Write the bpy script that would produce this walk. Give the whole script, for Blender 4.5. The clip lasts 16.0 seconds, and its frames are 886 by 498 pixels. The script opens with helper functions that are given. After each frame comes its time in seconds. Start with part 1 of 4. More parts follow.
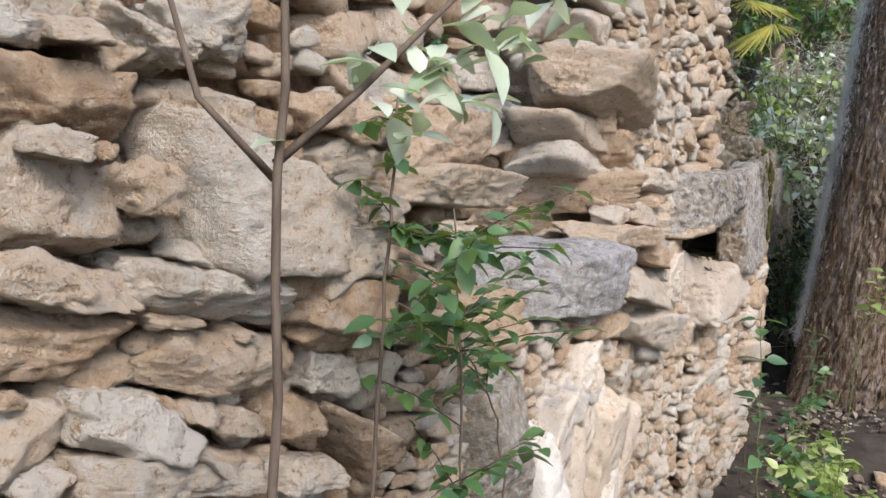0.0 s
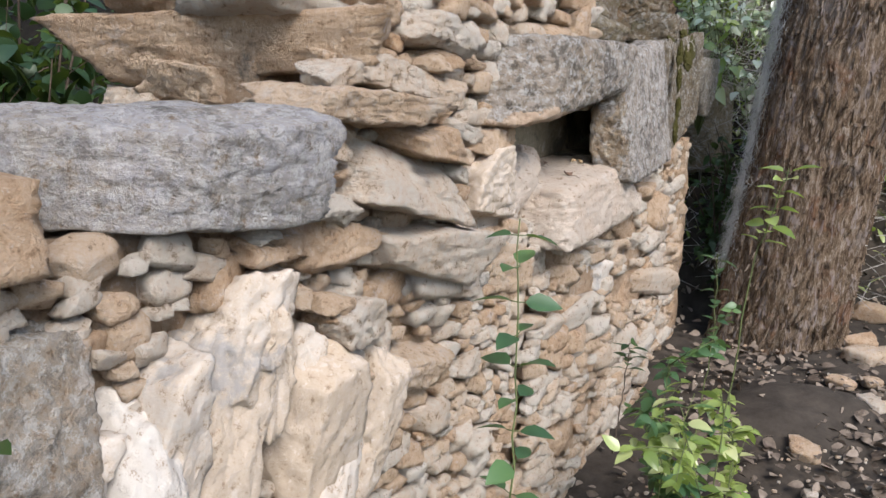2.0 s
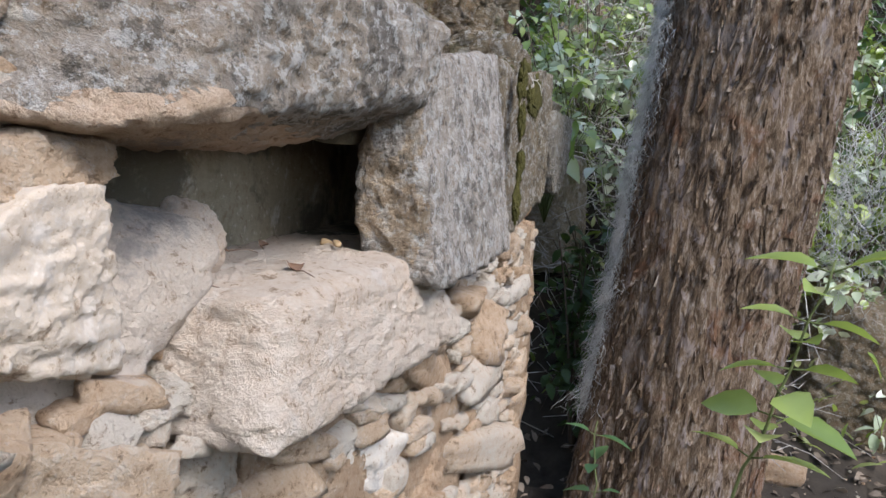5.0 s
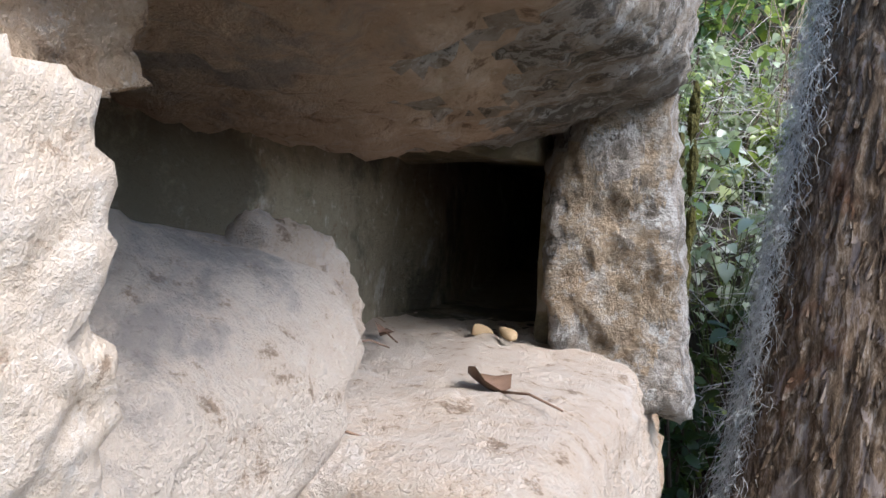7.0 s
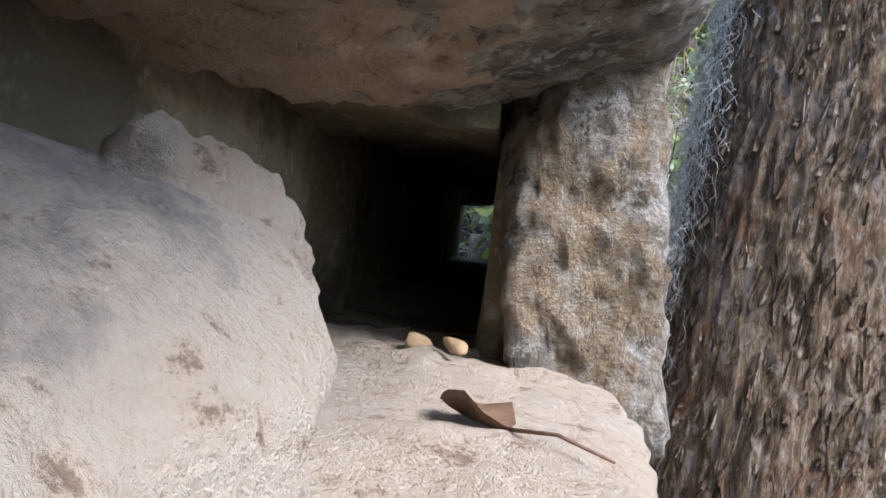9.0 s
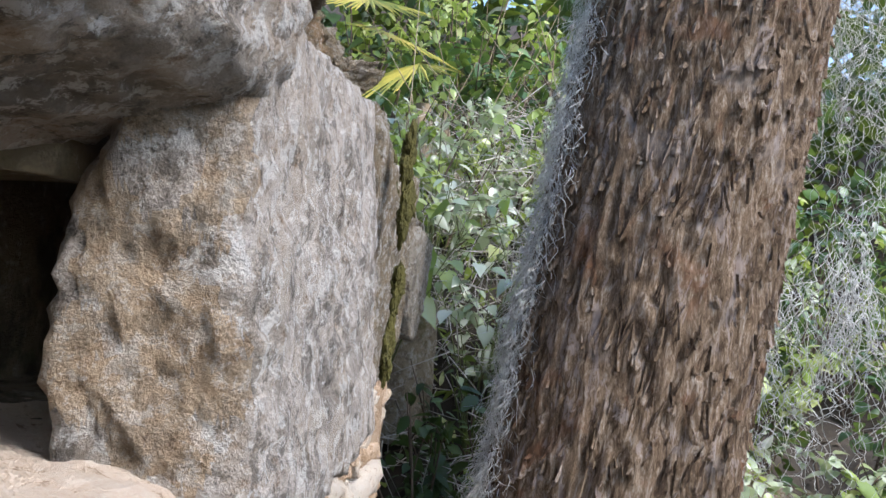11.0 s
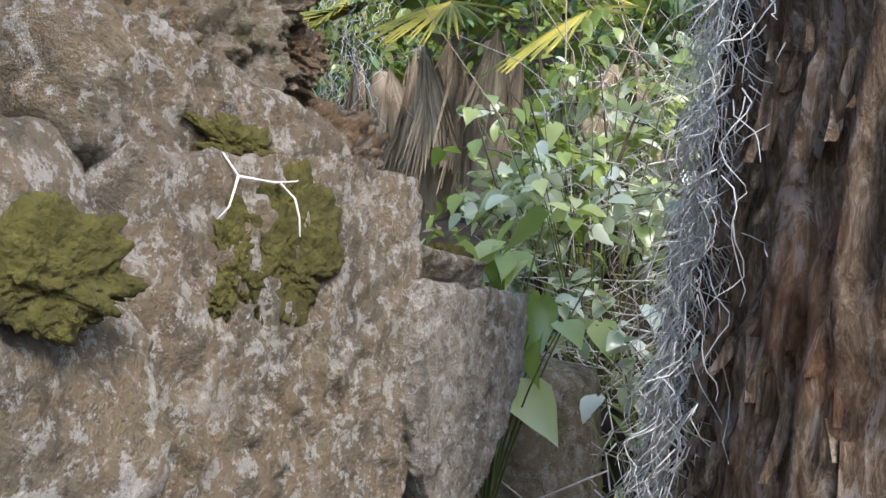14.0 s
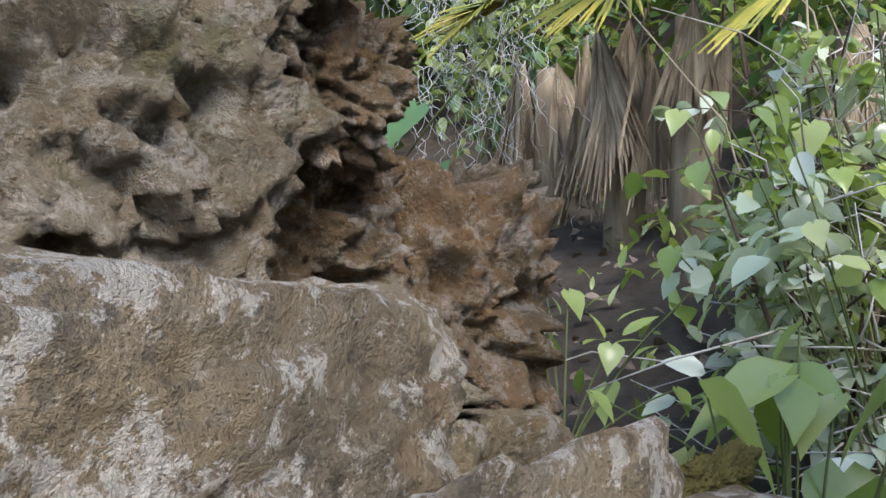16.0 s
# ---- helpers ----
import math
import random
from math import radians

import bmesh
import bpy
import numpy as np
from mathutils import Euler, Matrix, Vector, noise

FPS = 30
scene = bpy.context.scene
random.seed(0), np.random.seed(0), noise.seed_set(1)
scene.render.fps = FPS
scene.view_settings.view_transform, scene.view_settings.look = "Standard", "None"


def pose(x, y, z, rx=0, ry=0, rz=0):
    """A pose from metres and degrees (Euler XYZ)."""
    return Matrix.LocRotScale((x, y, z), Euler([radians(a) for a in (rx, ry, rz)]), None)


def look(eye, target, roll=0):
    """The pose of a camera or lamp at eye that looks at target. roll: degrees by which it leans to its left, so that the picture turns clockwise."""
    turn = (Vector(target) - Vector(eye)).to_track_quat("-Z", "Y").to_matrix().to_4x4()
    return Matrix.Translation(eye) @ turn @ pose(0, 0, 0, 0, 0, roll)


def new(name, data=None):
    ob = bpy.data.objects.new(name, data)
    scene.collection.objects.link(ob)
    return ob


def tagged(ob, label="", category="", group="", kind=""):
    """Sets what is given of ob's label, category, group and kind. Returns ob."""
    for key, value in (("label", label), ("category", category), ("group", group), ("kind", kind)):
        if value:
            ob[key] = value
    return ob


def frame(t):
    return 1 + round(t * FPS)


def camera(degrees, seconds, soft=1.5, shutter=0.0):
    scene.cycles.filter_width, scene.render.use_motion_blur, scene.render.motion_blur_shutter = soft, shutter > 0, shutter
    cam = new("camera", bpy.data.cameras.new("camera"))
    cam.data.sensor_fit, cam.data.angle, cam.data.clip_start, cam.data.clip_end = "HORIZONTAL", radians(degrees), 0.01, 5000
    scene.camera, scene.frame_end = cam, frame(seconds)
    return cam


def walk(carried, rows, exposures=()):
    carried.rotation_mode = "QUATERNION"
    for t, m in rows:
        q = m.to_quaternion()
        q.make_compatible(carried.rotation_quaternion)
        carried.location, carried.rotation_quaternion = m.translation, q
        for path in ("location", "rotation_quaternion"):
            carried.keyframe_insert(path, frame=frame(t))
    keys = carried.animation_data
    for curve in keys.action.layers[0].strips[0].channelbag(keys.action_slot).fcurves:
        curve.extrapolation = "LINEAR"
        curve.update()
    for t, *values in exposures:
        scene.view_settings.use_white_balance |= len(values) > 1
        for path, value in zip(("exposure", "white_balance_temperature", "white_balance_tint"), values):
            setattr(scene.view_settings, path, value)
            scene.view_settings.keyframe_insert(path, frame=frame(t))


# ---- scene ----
cam = camera(56.4, 16.0)
PATH = [
    (0, (0.946, 0.199, 1.966), (-0.104, 1.888, 1.757), 1.7),
    (0.5, (0.997, 0.487, 1.902), (-0.039, 2.17, 1.596), 1.4),
    (1, (1.054, 0.714, 1.88), (0.028, 2.392, 1.521), 1.5),
    (1.5, (1.062, 1.055, 1.839), (0.04, 2.734, 1.466), 1.7),
    (2, (1.094, 1.434, 1.781), (0.078, 3.114, 1.4), 1.9),
    (2.5, (1.028, 1.764, 1.752), (0.014, 3.445, 1.371), 1.7),
    (3, (0.889, 2.043, 1.737), (-0.113, 3.733, 1.359), 1.6),
    (3.5, (0.824, 2.272, 1.748), (-0.111, 4.004, 1.394), 1.9),
    (4, (0.867, 2.509, 1.754), (0.024, 4.311, 1.547), 2.8),
    (4.2, (0.855, 2.581, 1.729), (0.041, 4.399, 1.555), 3.0),
    (6.3, (0.258, 3.446, 1.604), (-0.34, 5.354, 1.59), 5.9),
    (6.5, (0.232, 3.461, 1.613), (-0.407, 5.356, 1.652), 6.0),
    (7, (0.159, 3.493, 1.572), (-0.544, 5.363, 1.669), 5.7),
    (7.5, (0.072, 3.549, 1.544), (-0.642, 5.415, 1.633), 6.1),
    (8, (0.034, 3.605, 1.556), (-0.541, 5.518, 1.668), 7.1),
    (8.2, (0.031, 3.624, 1.55), (-0.49, 5.552, 1.667), 7.4),
    (10.3, (0.113, 3.678, 1.566), (-0.203, 5.636, 1.825), 8.2),
    (10.5, (0.156, 3.692, 1.577), (-0.16, 5.65, 1.834), 8.2),
    (11, (0.298, 3.803, 1.62), (0.021, 5.764, 1.894), 7.3),
    (11.5, (0.497, 3.901, 1.718), (0.103, 5.844, 1.982), 6.4),
    (12, (0.646, 4.114, 1.704), (0.22, 6.051, 1.96), 6.4),
    (12.5, (0.633, 4.553, 1.855), (0.182, 6.485, 2.104), 6.3),
    (13, (0.518, 4.801, 1.931), (0.012, 6.72, 2.18), 6.1),
    (13.5, (0.458, 4.916, 1.955), (-0.217, 6.784, 2.19), 5.0),
    (14, (0.413, 5.122, 1.915), (-0.498, 6.89, 2.132), 3.5),
    (14.5, (0.246, 5.36, 2.04), (-0.799, 7.052, 2.245), 2.5),
    (15, (0.167, 5.487, 2.126), (-1.017, 7.087, 2.323), 1.5),
    (15.5, (0.063, 5.664, 2.155), (-1.194, 7.208, 2.348), 0.9),
    (16, (0.046, 5.713, 2.16), (-1.226, 7.244, 2.351), 0.8),
]
walk(cam, [(t, look(eye, target, roll)) for t, eye, target, roll in PATH], [(0, 1.25, 6500, 12), (4, 1.15, 6300, 12), (6.5, 1.6, 6100, 12), (10.5, 1.75, 6200, 12), (12.5, 1.8, 6400, 14), (14, 1.9, 6500, 14), (16, 1.8, 6400, 12)])

# ---- world, sun, exposure ----
SUN_TO = Vector((0.60, -0.40, 0.70)).normalized()
world = bpy.data.worlds.new("sky")
scene.world = world
world.use_nodes = True
sky = world.node_tree.nodes.new("ShaderNodeTexSky")
sky.sky_type = "NISHITA"
sky.sun_disc = False
sky.sun_elevation = math.asin(SUN_TO.z)
sky.sun_rotation = math.atan2(SUN_TO.x, SUN_TO.y)
world.node_tree.links.new(sky.outputs[0], world.node_tree.nodes["Background"].inputs[0])
world.node_tree.nodes["Background"].inputs[1].default_value = 0.15
sun_data = bpy.data.lights.new("sun", "SUN")
sun_data.energy, sun_data.angle, sun_data.color = 2.0, radians(30), (1.0, 0.97, 0.93)
sun = new("sun", sun_data)
sun.matrix_world = Matrix.Translation((0, 0, 20)) @ (-SUN_TO).to_track_quat("-Z", "Y").to_matrix().to_4x4()


# ---- materials ----
def ramp_node(nt, stops):
    r = nt.nodes.new("ShaderNodeValToRGB")
    e = r.color_ramp.elements
    while len(e) < len(stops):
        e.new(0.5)
    for k, (pos, col) in zip(e, stops):
        k.position, k.color = pos, (*col, 1)
    return r


def noise_node(nt, vec, scale, detail=5, rough=0.6, distort=0.0):
    n = nt.nodes.new("ShaderNodeTexNoise")
    n.inputs["Scale"].default_value, n.inputs["Detail"].default_value = scale, detail
    n.inputs["Roughness"].default_value, n.inputs["Distortion"].default_value = rough, distort
    nt.links.new(vec, n.inputs["Vector"])
    return n


def mix_node(nt, fac, a, b, mode="MIX"):
    m = nt.nodes.new("ShaderNodeMix")
    m.data_type, m.blend_type = "RGBA", mode
    for value, socket in ((fac, m.inputs[0]), (a, m.inputs[6]), (b, m.inputs[7])):
        if isinstance(value, (int, float)):
            socket.default_value = value
        elif isinstance(value, tuple):
            socket.default_value = (*value, 1)
        else:
            nt.links.new(value, socket)
    return m.outputs[2]


def maths(nt, op, a, b=0.0, clamp=False):
    m = nt.nodes.new("ShaderNodeMath")
    m.operation, m.use_clamp = op, clamp
    for value, socket in ((a, m.inputs[0]), (b, m.inputs[1])):
        if isinstance(value, (int, float)):
            socket.default_value = value
        else:
            nt.links.new(value, socket)
    return m.outputs[0]


def start_material(name, rough=0.9):
    mat = bpy.data.materials.new(name)
    mat.use_nodes = True
    nt = mat.node_tree
    bsdf = nt.nodes["Principled BSDF"]
    bsdf.inputs["Roughness"].default_value = rough
    bsdf.inputs["Specular IOR Level"].default_value = 0.25
    return mat, nt, bsdf


def step(nt, value, low, high):
    m = nt.nodes.new("ShaderNodeMapRange")
    m.interpolation_type = "SMOOTHSTEP"
    m.inputs[1].default_value, m.inputs[2].default_value = low, high
    nt.links.new(value, m.inputs[0])
    return m.outputs[0]


def stone_material(name, tones, stain=(0.16, 0.15, 0.13), stain_from=0.58, lichen=0.0, moss=0.0, bump=0.35, islands=False):
    """Weathered limestone: three tones, piece by piece, with grain, grey weathering, white lichen and moss."""
    mat, nt, bsdf = start_material(name, 0.92)
    geo = nt.nodes.new("ShaderNodeNewGeometry")
    info = nt.nodes.new("ShaderNodeObjectInfo")
    pos = geo.outputs["Position"]
    piece = geo.outputs["Random Per Island"] if islands else info.outputs["Random"]
    broad = noise_node(nt, pos, 5.0, 4, 0.55, 0.3).outputs[0]
    fine = noise_node(nt, pos, 42.0, 8, 0.78).outputs[0]
    grit = noise_node(nt, pos, 170.0, 4, 0.7).outputs[0]
    mixed = maths(nt, "ADD", maths(nt, "MULTIPLY", piece, 0.55), maths(nt, "MULTIPLY", broad, 0.55))
    mixed = maths(nt, "ADD", mixed, maths(nt, "MULTIPLY", maths(nt, "SUBTRACT", fine, 0.5), 1.25))
    col = ramp_node(nt, [(0.2, tones[0]), (0.5, tones[1]), (0.8, tones[2])])
    nt.links.new(mixed, col.inputs[0])
    col = col.outputs[0]
    pits = step(nt, fine, 0.44, 0.36)
    col = mix_node(nt, maths(nt, "MULTIPLY", pits, 0.7), col, (0.20, 0.13, 0.08))
    pale = step(nt, noise_node(nt, pos, 11.0, 7, 0.72, 0.15).outputs[0], 0.56, 0.66)
    col = mix_node(nt, maths(nt, "MULTIPLY", pale, 0.45), col, (0.66, 0.60, 0.54))
    chalk = step(nt, noise_node(nt, pos, 70.0, 5, 0.75).outputs[0], 0.58, 0.66)
    col = mix_node(nt, maths(nt, "MULTIPLY", chalk, 0.35), col, (0.72, 0.66, 0.58))
    weather = noise_node(nt, pos, 3.4, 9, 0.72, 0.15).outputs[0]
    col = mix_node(nt, maths(nt, "MULTIPLY", step(nt, weather, stain_from, stain_from + 0.1), 0.8), col, stain)
    if lichen:
        film = noise_node(nt, pos, 7.5, 9, 0.75, 0.1).outputs[0]
        col = mix_node(nt, maths(nt, "MULTIPLY", step(nt, film, 0.50, 0.56), 0.7 * lichen), col, (0.12, 0.105, 0.085))
        dark = noise_node(nt, pos, 24.0, 8, 0.8, 0.1).outputs[0]
        col = mix_node(nt, maths(nt, "MULTIPLY", step(nt, dark, 0.52, 0.57), lichen), col, (0.055, 0.05, 0.042))
        spots = noise_node(nt, pos, 38.0, 8, 0.8, 0.1).outputs[0]
        col = mix_node(nt, maths(nt, "MULTIPLY", step(nt, spots, 0.52, 0.56), lichen), col, (0.64, 0.62, 0.58))
    if moss:
        green = noise_node(nt, pos, 6.0, 6, 0.7, 0.3).outputs[0]
        col = mix_node(nt, maths(nt, "MULTIPLY", step(nt, green, 0.56, 0.66), moss), col, (0.10, 0.105, 0.03))
    nt.links.new(col, bsdf.inputs["Base Color"])
    middle = noise_node(nt, pos, 17.0, 7, 0.72, 0.1).outputs[0]
    height = maths(nt, "ADD", maths(nt, "MULTIPLY", fine, 1.1), maths(nt, "MULTIPLY", grit, 0.6))
    height = maths(nt, "ADD", height, maths(nt, "MULTIPLY", middle, 0.55))
    b = nt.nodes.new("ShaderNodeBump")
    b.inputs["Strength"].default_value, b.inputs["Distance"].default_value = min(1.0, bump * 2.0), 0.03
    nt.links.new(height, b.inputs["Height"])
    nt.links.new(b.outputs[0], bsdf.inputs["Normal"])
    return mat


TAN = ((0.52, 0.34, 0.205), (0.64, 0.48, 0.335), (0.68, 0.60, 0.50))
M_STONE = stone_material("limestone", TAN, stain=(0.30, 0.245, 0.19), stain_from=0.62, bump=0.45)
M_RUBBLE = stone_material("limestone_rubble", TAN, stain=(0.27, 0.22, 0.17), bump=0.45, islands=True)
M_MORTAR = stone_material("lime_mortar", ((0.36, 0.22, 0.13), (0.48, 0.33, 0.21), (0.56, 0.43, 0.31)), stain_from=0.62, bump=0.6)
M_GREY = stone_material("weathered_grey_limestone", ((0.34, 0.26, 0.18), (0.42, 0.36, 0.30), (0.52, 0.47, 0.43)), stain=(0.16, 0.14, 0.12), stain_from=0.54, lichen=0.62, bump=0.45)
M_BREAK = stone_material("dull_broken_limestone", ((0.36, 0.24, 0.14), (0.44, 0.33, 0.22), (0.50, 0.42, 0.33)), stain=(0.15, 0.12, 0.09), stain_from=0.54, lichen=0.35, bump=0.5)
M_BOULDER = stone_material("lichened_boulder", ((0.38, 0.27, 0.17), (0.38, 0.33, 0.27), (0.40, 0.38, 0.38)), stain_from=0.55, lichen=0.4, bump=0.4)
M_MOSSY = stone_material("mossy_limestone", ((0.24, 0.16, 0.08), (0.26, 0.205, 0.125), (0.33, 0.28, 0.20)), stain=(0.11, 0.09, 0.05), stain_from=0.55, lichen=0.4, moss=0.6, bump=0.55)
M_WEATHERED = stone_material("brown_weathered_limestone", ((0.22, 0.165, 0.10), (0.27, 0.22, 0.155), (0.36, 0.32, 0.265)), stain=(0.13, 0.11, 0.08), stain_from=0.54, lichen=0.5, moss=0.3, bump=0.55)
M_SMOOTH = stone_material("worn_channel_stone", ((0.48, 0.33, 0.22), (0.58, 0.44, 0.32), (0.64, 0.54, 0.44)), stain=(0.30, 0.27, 0.25), stain_from=0.60, bump=0.4)
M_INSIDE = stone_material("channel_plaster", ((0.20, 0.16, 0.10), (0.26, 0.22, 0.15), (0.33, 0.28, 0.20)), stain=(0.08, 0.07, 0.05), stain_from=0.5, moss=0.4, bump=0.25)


M_PALE_STONE = stone_material("pale_plastered_stone", ((0.46, 0.36, 0.26), (0.51, 0.42, 0.33), (0.54, 0.49, 0.43)), stain=(0.30, 0.29, 0.28), stain_from=0.55, bump=0.25)
M_UPPER = stone_material("crumbling_conglomerate", ((0.25, 0.15, 0.075), (0.20, 0.15, 0.09), (0.25, 0.205, 0.145)), stain=(0.11, 0.085, 0.05), stain_from=0.55, lichen=0.25, moss=0.5, bump=0.55)


def bark_material():
    mat, nt, bsdf = start_material("fibrous_bark", 0.95)
    geo = nt.nodes.new("ShaderNodeNewGeometry")
    mp = nt.nodes.new("ShaderNodeMapping")
    mp.inputs["Scale"].default_value = (1.0, 1.0, 0.24)
    nt.links.new(geo.outputs["Position"], mp.inputs["Vector"])
    v = mp.outputs[0]
    strips = noise_node(nt, v, 48.0, 8, 0.8, 1.2).outputs[0]
    fibres = noise_node(nt, v, 150.0, 5, 0.7, 0.2).outputs[0]
    patch = noise_node(nt, geo.outputs["Position"], 6.0, 4, 0.6, 0.6).outputs[0]
    c = ramp_node(nt, [(0.36, (0.02, 0.012, 0.008)), (0.46, (0.10, 0.064, 0.037)), (0.54, (0.22, 0.155, 0.10)), (0.65, (0.46, 0.40, 0.34))])
    val = maths(nt, "ADD", maths(nt, "MULTIPLY", strips, 0.75), maths(nt, "MULTIPLY", fibres, 0.25))
    val = maths(nt, "ADD", val, maths(nt, "MULTIPLY", maths(nt, "SUBTRACT", geo.outputs["Random Per Island"], 0.5), 0.12))
    nt.links.new(val, c.inputs[0])
    col = mix_node(nt, maths(nt, "MULTIPLY", step(nt, patch, 0.56, 0.68), 0.5), c.outputs[0], (0.20, 0.09, 0.045))
    scale = noise_node(nt, v, 21.0, 6, 0.72, 0.9).outputs[0]
    col = mix_node(nt, maths(nt, "MULTIPLY", step(nt, scale, 0.56, 0.60), 0.55), col, (0.38, 0.32, 0.30))
    col = mix_node(nt, maths(nt, "MULTIPLY", step(nt, scale, 0.43, 0.37), 0.7), col, (0.035, 0.02, 0.014))
    col = mix_node(nt, maths(nt, "MULTIPLY", step(nt, patch, 0.42, 0.32), 0.35), col, (0.33, 0.29, 0.27))
    col = mix_node(nt, 1.0, col, (0.72, 0.71, 0.70), "MULTIPLY")
    nt.links.new(col, bsdf.inputs["Base Color"])
    b = nt.nodes.new("ShaderNodeBump")
    b.inputs["Strength"].default_value, b.inputs["Distance"].default_value = 0.8, 0.02
    nt.links.new(val, b.inputs["Height"])
    nt.links.new(b.outputs[0], bsdf.inputs["Normal"])
    return mat


M_BARK = bark_material()


def leaf_material(name, tones, gloss=0.45, through_light=0.35):
    """A leaf: three greens leaf by leaf, some light let through."""
    mat, nt, bsdf = start_material(name, gloss)
    bsdf.inputs["Specular IOR Level"].default_value = 0.7
    geo = nt.nodes.new("ShaderNodeNewGeometry")
    c = ramp_node(nt, [(0.1, tones[0]), (0.55, tones[1]), (0.95, tones[2])])
    blotch = noise_node(nt, geo.outputs["Position"], 30.0, 3).outputs[0]
    val = maths(nt, "ADD", maths(nt, "MULTIPLY", geo.outputs["Random Per Island"], 0.85), maths(nt, "MULTIPLY", blotch, 0.2))
    nt.links.new(val, c.inputs[0])
    nt.links.new(c.outputs[0], bsdf.inputs["Base Color"])
    tr = nt.nodes.new("ShaderNodeBsdfTranslucent")
    nt.links.new(mix_node(nt, 0.6, c.outputs[0], (0.25, 0.32, 0.03)), tr.inputs[0])
    mx = nt.nodes.new("ShaderNodeMixShader")
    mx.inputs[0].default_value = through_light
    nt.links.new(bsdf.outputs[0], mx.inputs[1])
    nt.links.new(tr.outputs[0], mx.inputs[2])
    nt.links.new(mx.outputs[0], nt.nodes["Material Output"].inputs[0])
    return mat


M_LEAF = leaf_material("dark_green_leaf", ((0.035, 0.09, 0.04), (0.07, 0.15, 0.055), (0.13, 0.23, 0.07)))
# light and pale leaves, whitened further: sunlight is put into their colour
M_LIGHT = leaf_material("sun_brightened_light_leaf", ((0.18, 0.26, 0.06), (0.42, 0.52, 0.16), (0.68, 0.70, 0.36)), 0.24, 0.5)
M_PALE = leaf_material("sun_brightened_pale_leaf", ((0.34, 0.42, 0.27), (0.58, 0.64, 0.48), (0.78, 0.80, 0.70)), 0.22, 0.4)
# darkened copy of the leaf green: shade is put into the colour
M_SHADE = leaf_material("shaded_green_leaf", ((0.012, 0.035, 0.012), (0.03, 0.07, 0.02), (0.06, 0.11, 0.03)), 0.5, 0.25)


def plain_material(name, a, b, scale=40.0, rough=0.9, stretch=1.0, bump=0.4):
    mat, nt, bsdf = start_material(name, rough)
    geo = nt.nodes.new("ShaderNodeNewGeometry")
    mp = nt.nodes.new("ShaderNodeMapping")
    mp.inputs["Scale"].default_value = (1, 1, stretch)
    nt.links.new(geo.outputs["Position"], mp.inputs["Vector"])
    n = noise_node(nt, mp.outputs[0], scale, 6, 0.7).outputs[0]
    val = maths(nt, "ADD", maths(nt, "MULTIPLY", n, 0.8), maths(nt, "MULTIPLY", geo.outputs["Random Per Island"], 0.3))
    c = ramp_node(nt, [(0.32, a), (0.75, b)])
    nt.links.new(val, c.inputs[0])
    nt.links.new(c.outputs[0], bsdf.inputs["Base Color"])
    bp = nt.nodes.new("ShaderNodeBump")
    bp.inputs["Strength"].default_value, bp.inputs["Distance"].default_value = bump, 0.01
    nt.links.new(n, bp.inputs["Height"])
    nt.links.new(bp.outputs[0], bsdf.inputs["Normal"])
    return mat


M_STEM = plain_material("grey_brown_stem", (0.05, 0.035, 0.025), (0.15, 0.11, 0.08), 60, 0.85, 0.3)
M_GREENSTEM = plain_material("green_stem", (0.07, 0.09, 0.03), (0.14, 0.16, 0.06), 60, 0.7, 0.3)
M_AIRMOSS = plain_material("grey_air_plant", (0.34, 0.34, 0.31), (0.66, 0.65, 0.62), 80, 0.9)
M_STRAW = plain_material("dead_palm_straw", (0.10, 0.07, 0.045), (0.36, 0.29, 0.20), 25, 0.85, 0.2)
M_PALMLEAF = plain_material("yellowing_palm", (0.05, 0.11, 0.02), (0.42, 0.34, 0.06), 7, 0.6)
M_DRYLEAF = plain_material("dry_brown_leaf", (0.10, 0.055, 0.035), (0.24, 0.15, 0.10), 50, 0.7)
M_LITTER = plain_material("faded_leaf_litter", (0.06, 0.042, 0.03), (0.24, 0.19, 0.145), 20, 0.8)
M_TWIG = plain_material("bleached_twig", (0.34, 0.30, 0.26), (0.62, 0.58, 0.54), 60, 0.85)
M_MOSS = plain_material("green_moss", (0.012, 0.011, 0.004), (0.065, 0.058, 0.014), 60, 1.0, 1.0, 0.9)
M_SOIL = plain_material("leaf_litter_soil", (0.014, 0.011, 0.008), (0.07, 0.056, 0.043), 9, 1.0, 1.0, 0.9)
M_BUD = plain_material("straw_seed", (0.24, 0.15, 0.075), (0.36, 0.26, 0.15), 30, 0.7)


# ---- shape helpers ----
def vnoise(p, seed=0):
    """Smooth value noise in -1..1 for an array of points."""
    p = np.asarray(p, float)
    i = np.floor(p).astype(np.int64)
    f = p - i
    f = f * f * (3 - 2 * f)

    def h(dx, dy, dz):
        n = (i[:, 0] + dx) * 374761393 + (i[:, 1] + dy) * 668265263 + (i[:, 2] + dz) * 2147483647 + seed * 144665
        n = (n ^ (n >> 13)) * 1274126177
        return ((n ^ (n >> 16)) & 0xFFFF) / 32767.5 - 1.0

    out = 0
    for dx in (0, 1):
        for dy in (0, 1):
            for dz in (0, 1):
                w = (f[:, 0] if dx else 1 - f[:, 0]) * (f[:, 1] if dy else 1 - f[:, 1]) * (f[:, 2] if dz else 1 - f[:, 2])
                out = out + w * h(dx, dy, dz)
    return out


def fbm(p, freq, octaves=4, seed=0, gain=0.5):
    out, amp = 0, 1.0
    for k in range(octaves):
        out = out + amp * vnoise(p * freq * 2.03**k + 7.1 * k, seed + k)
        amp *= gain
    return out


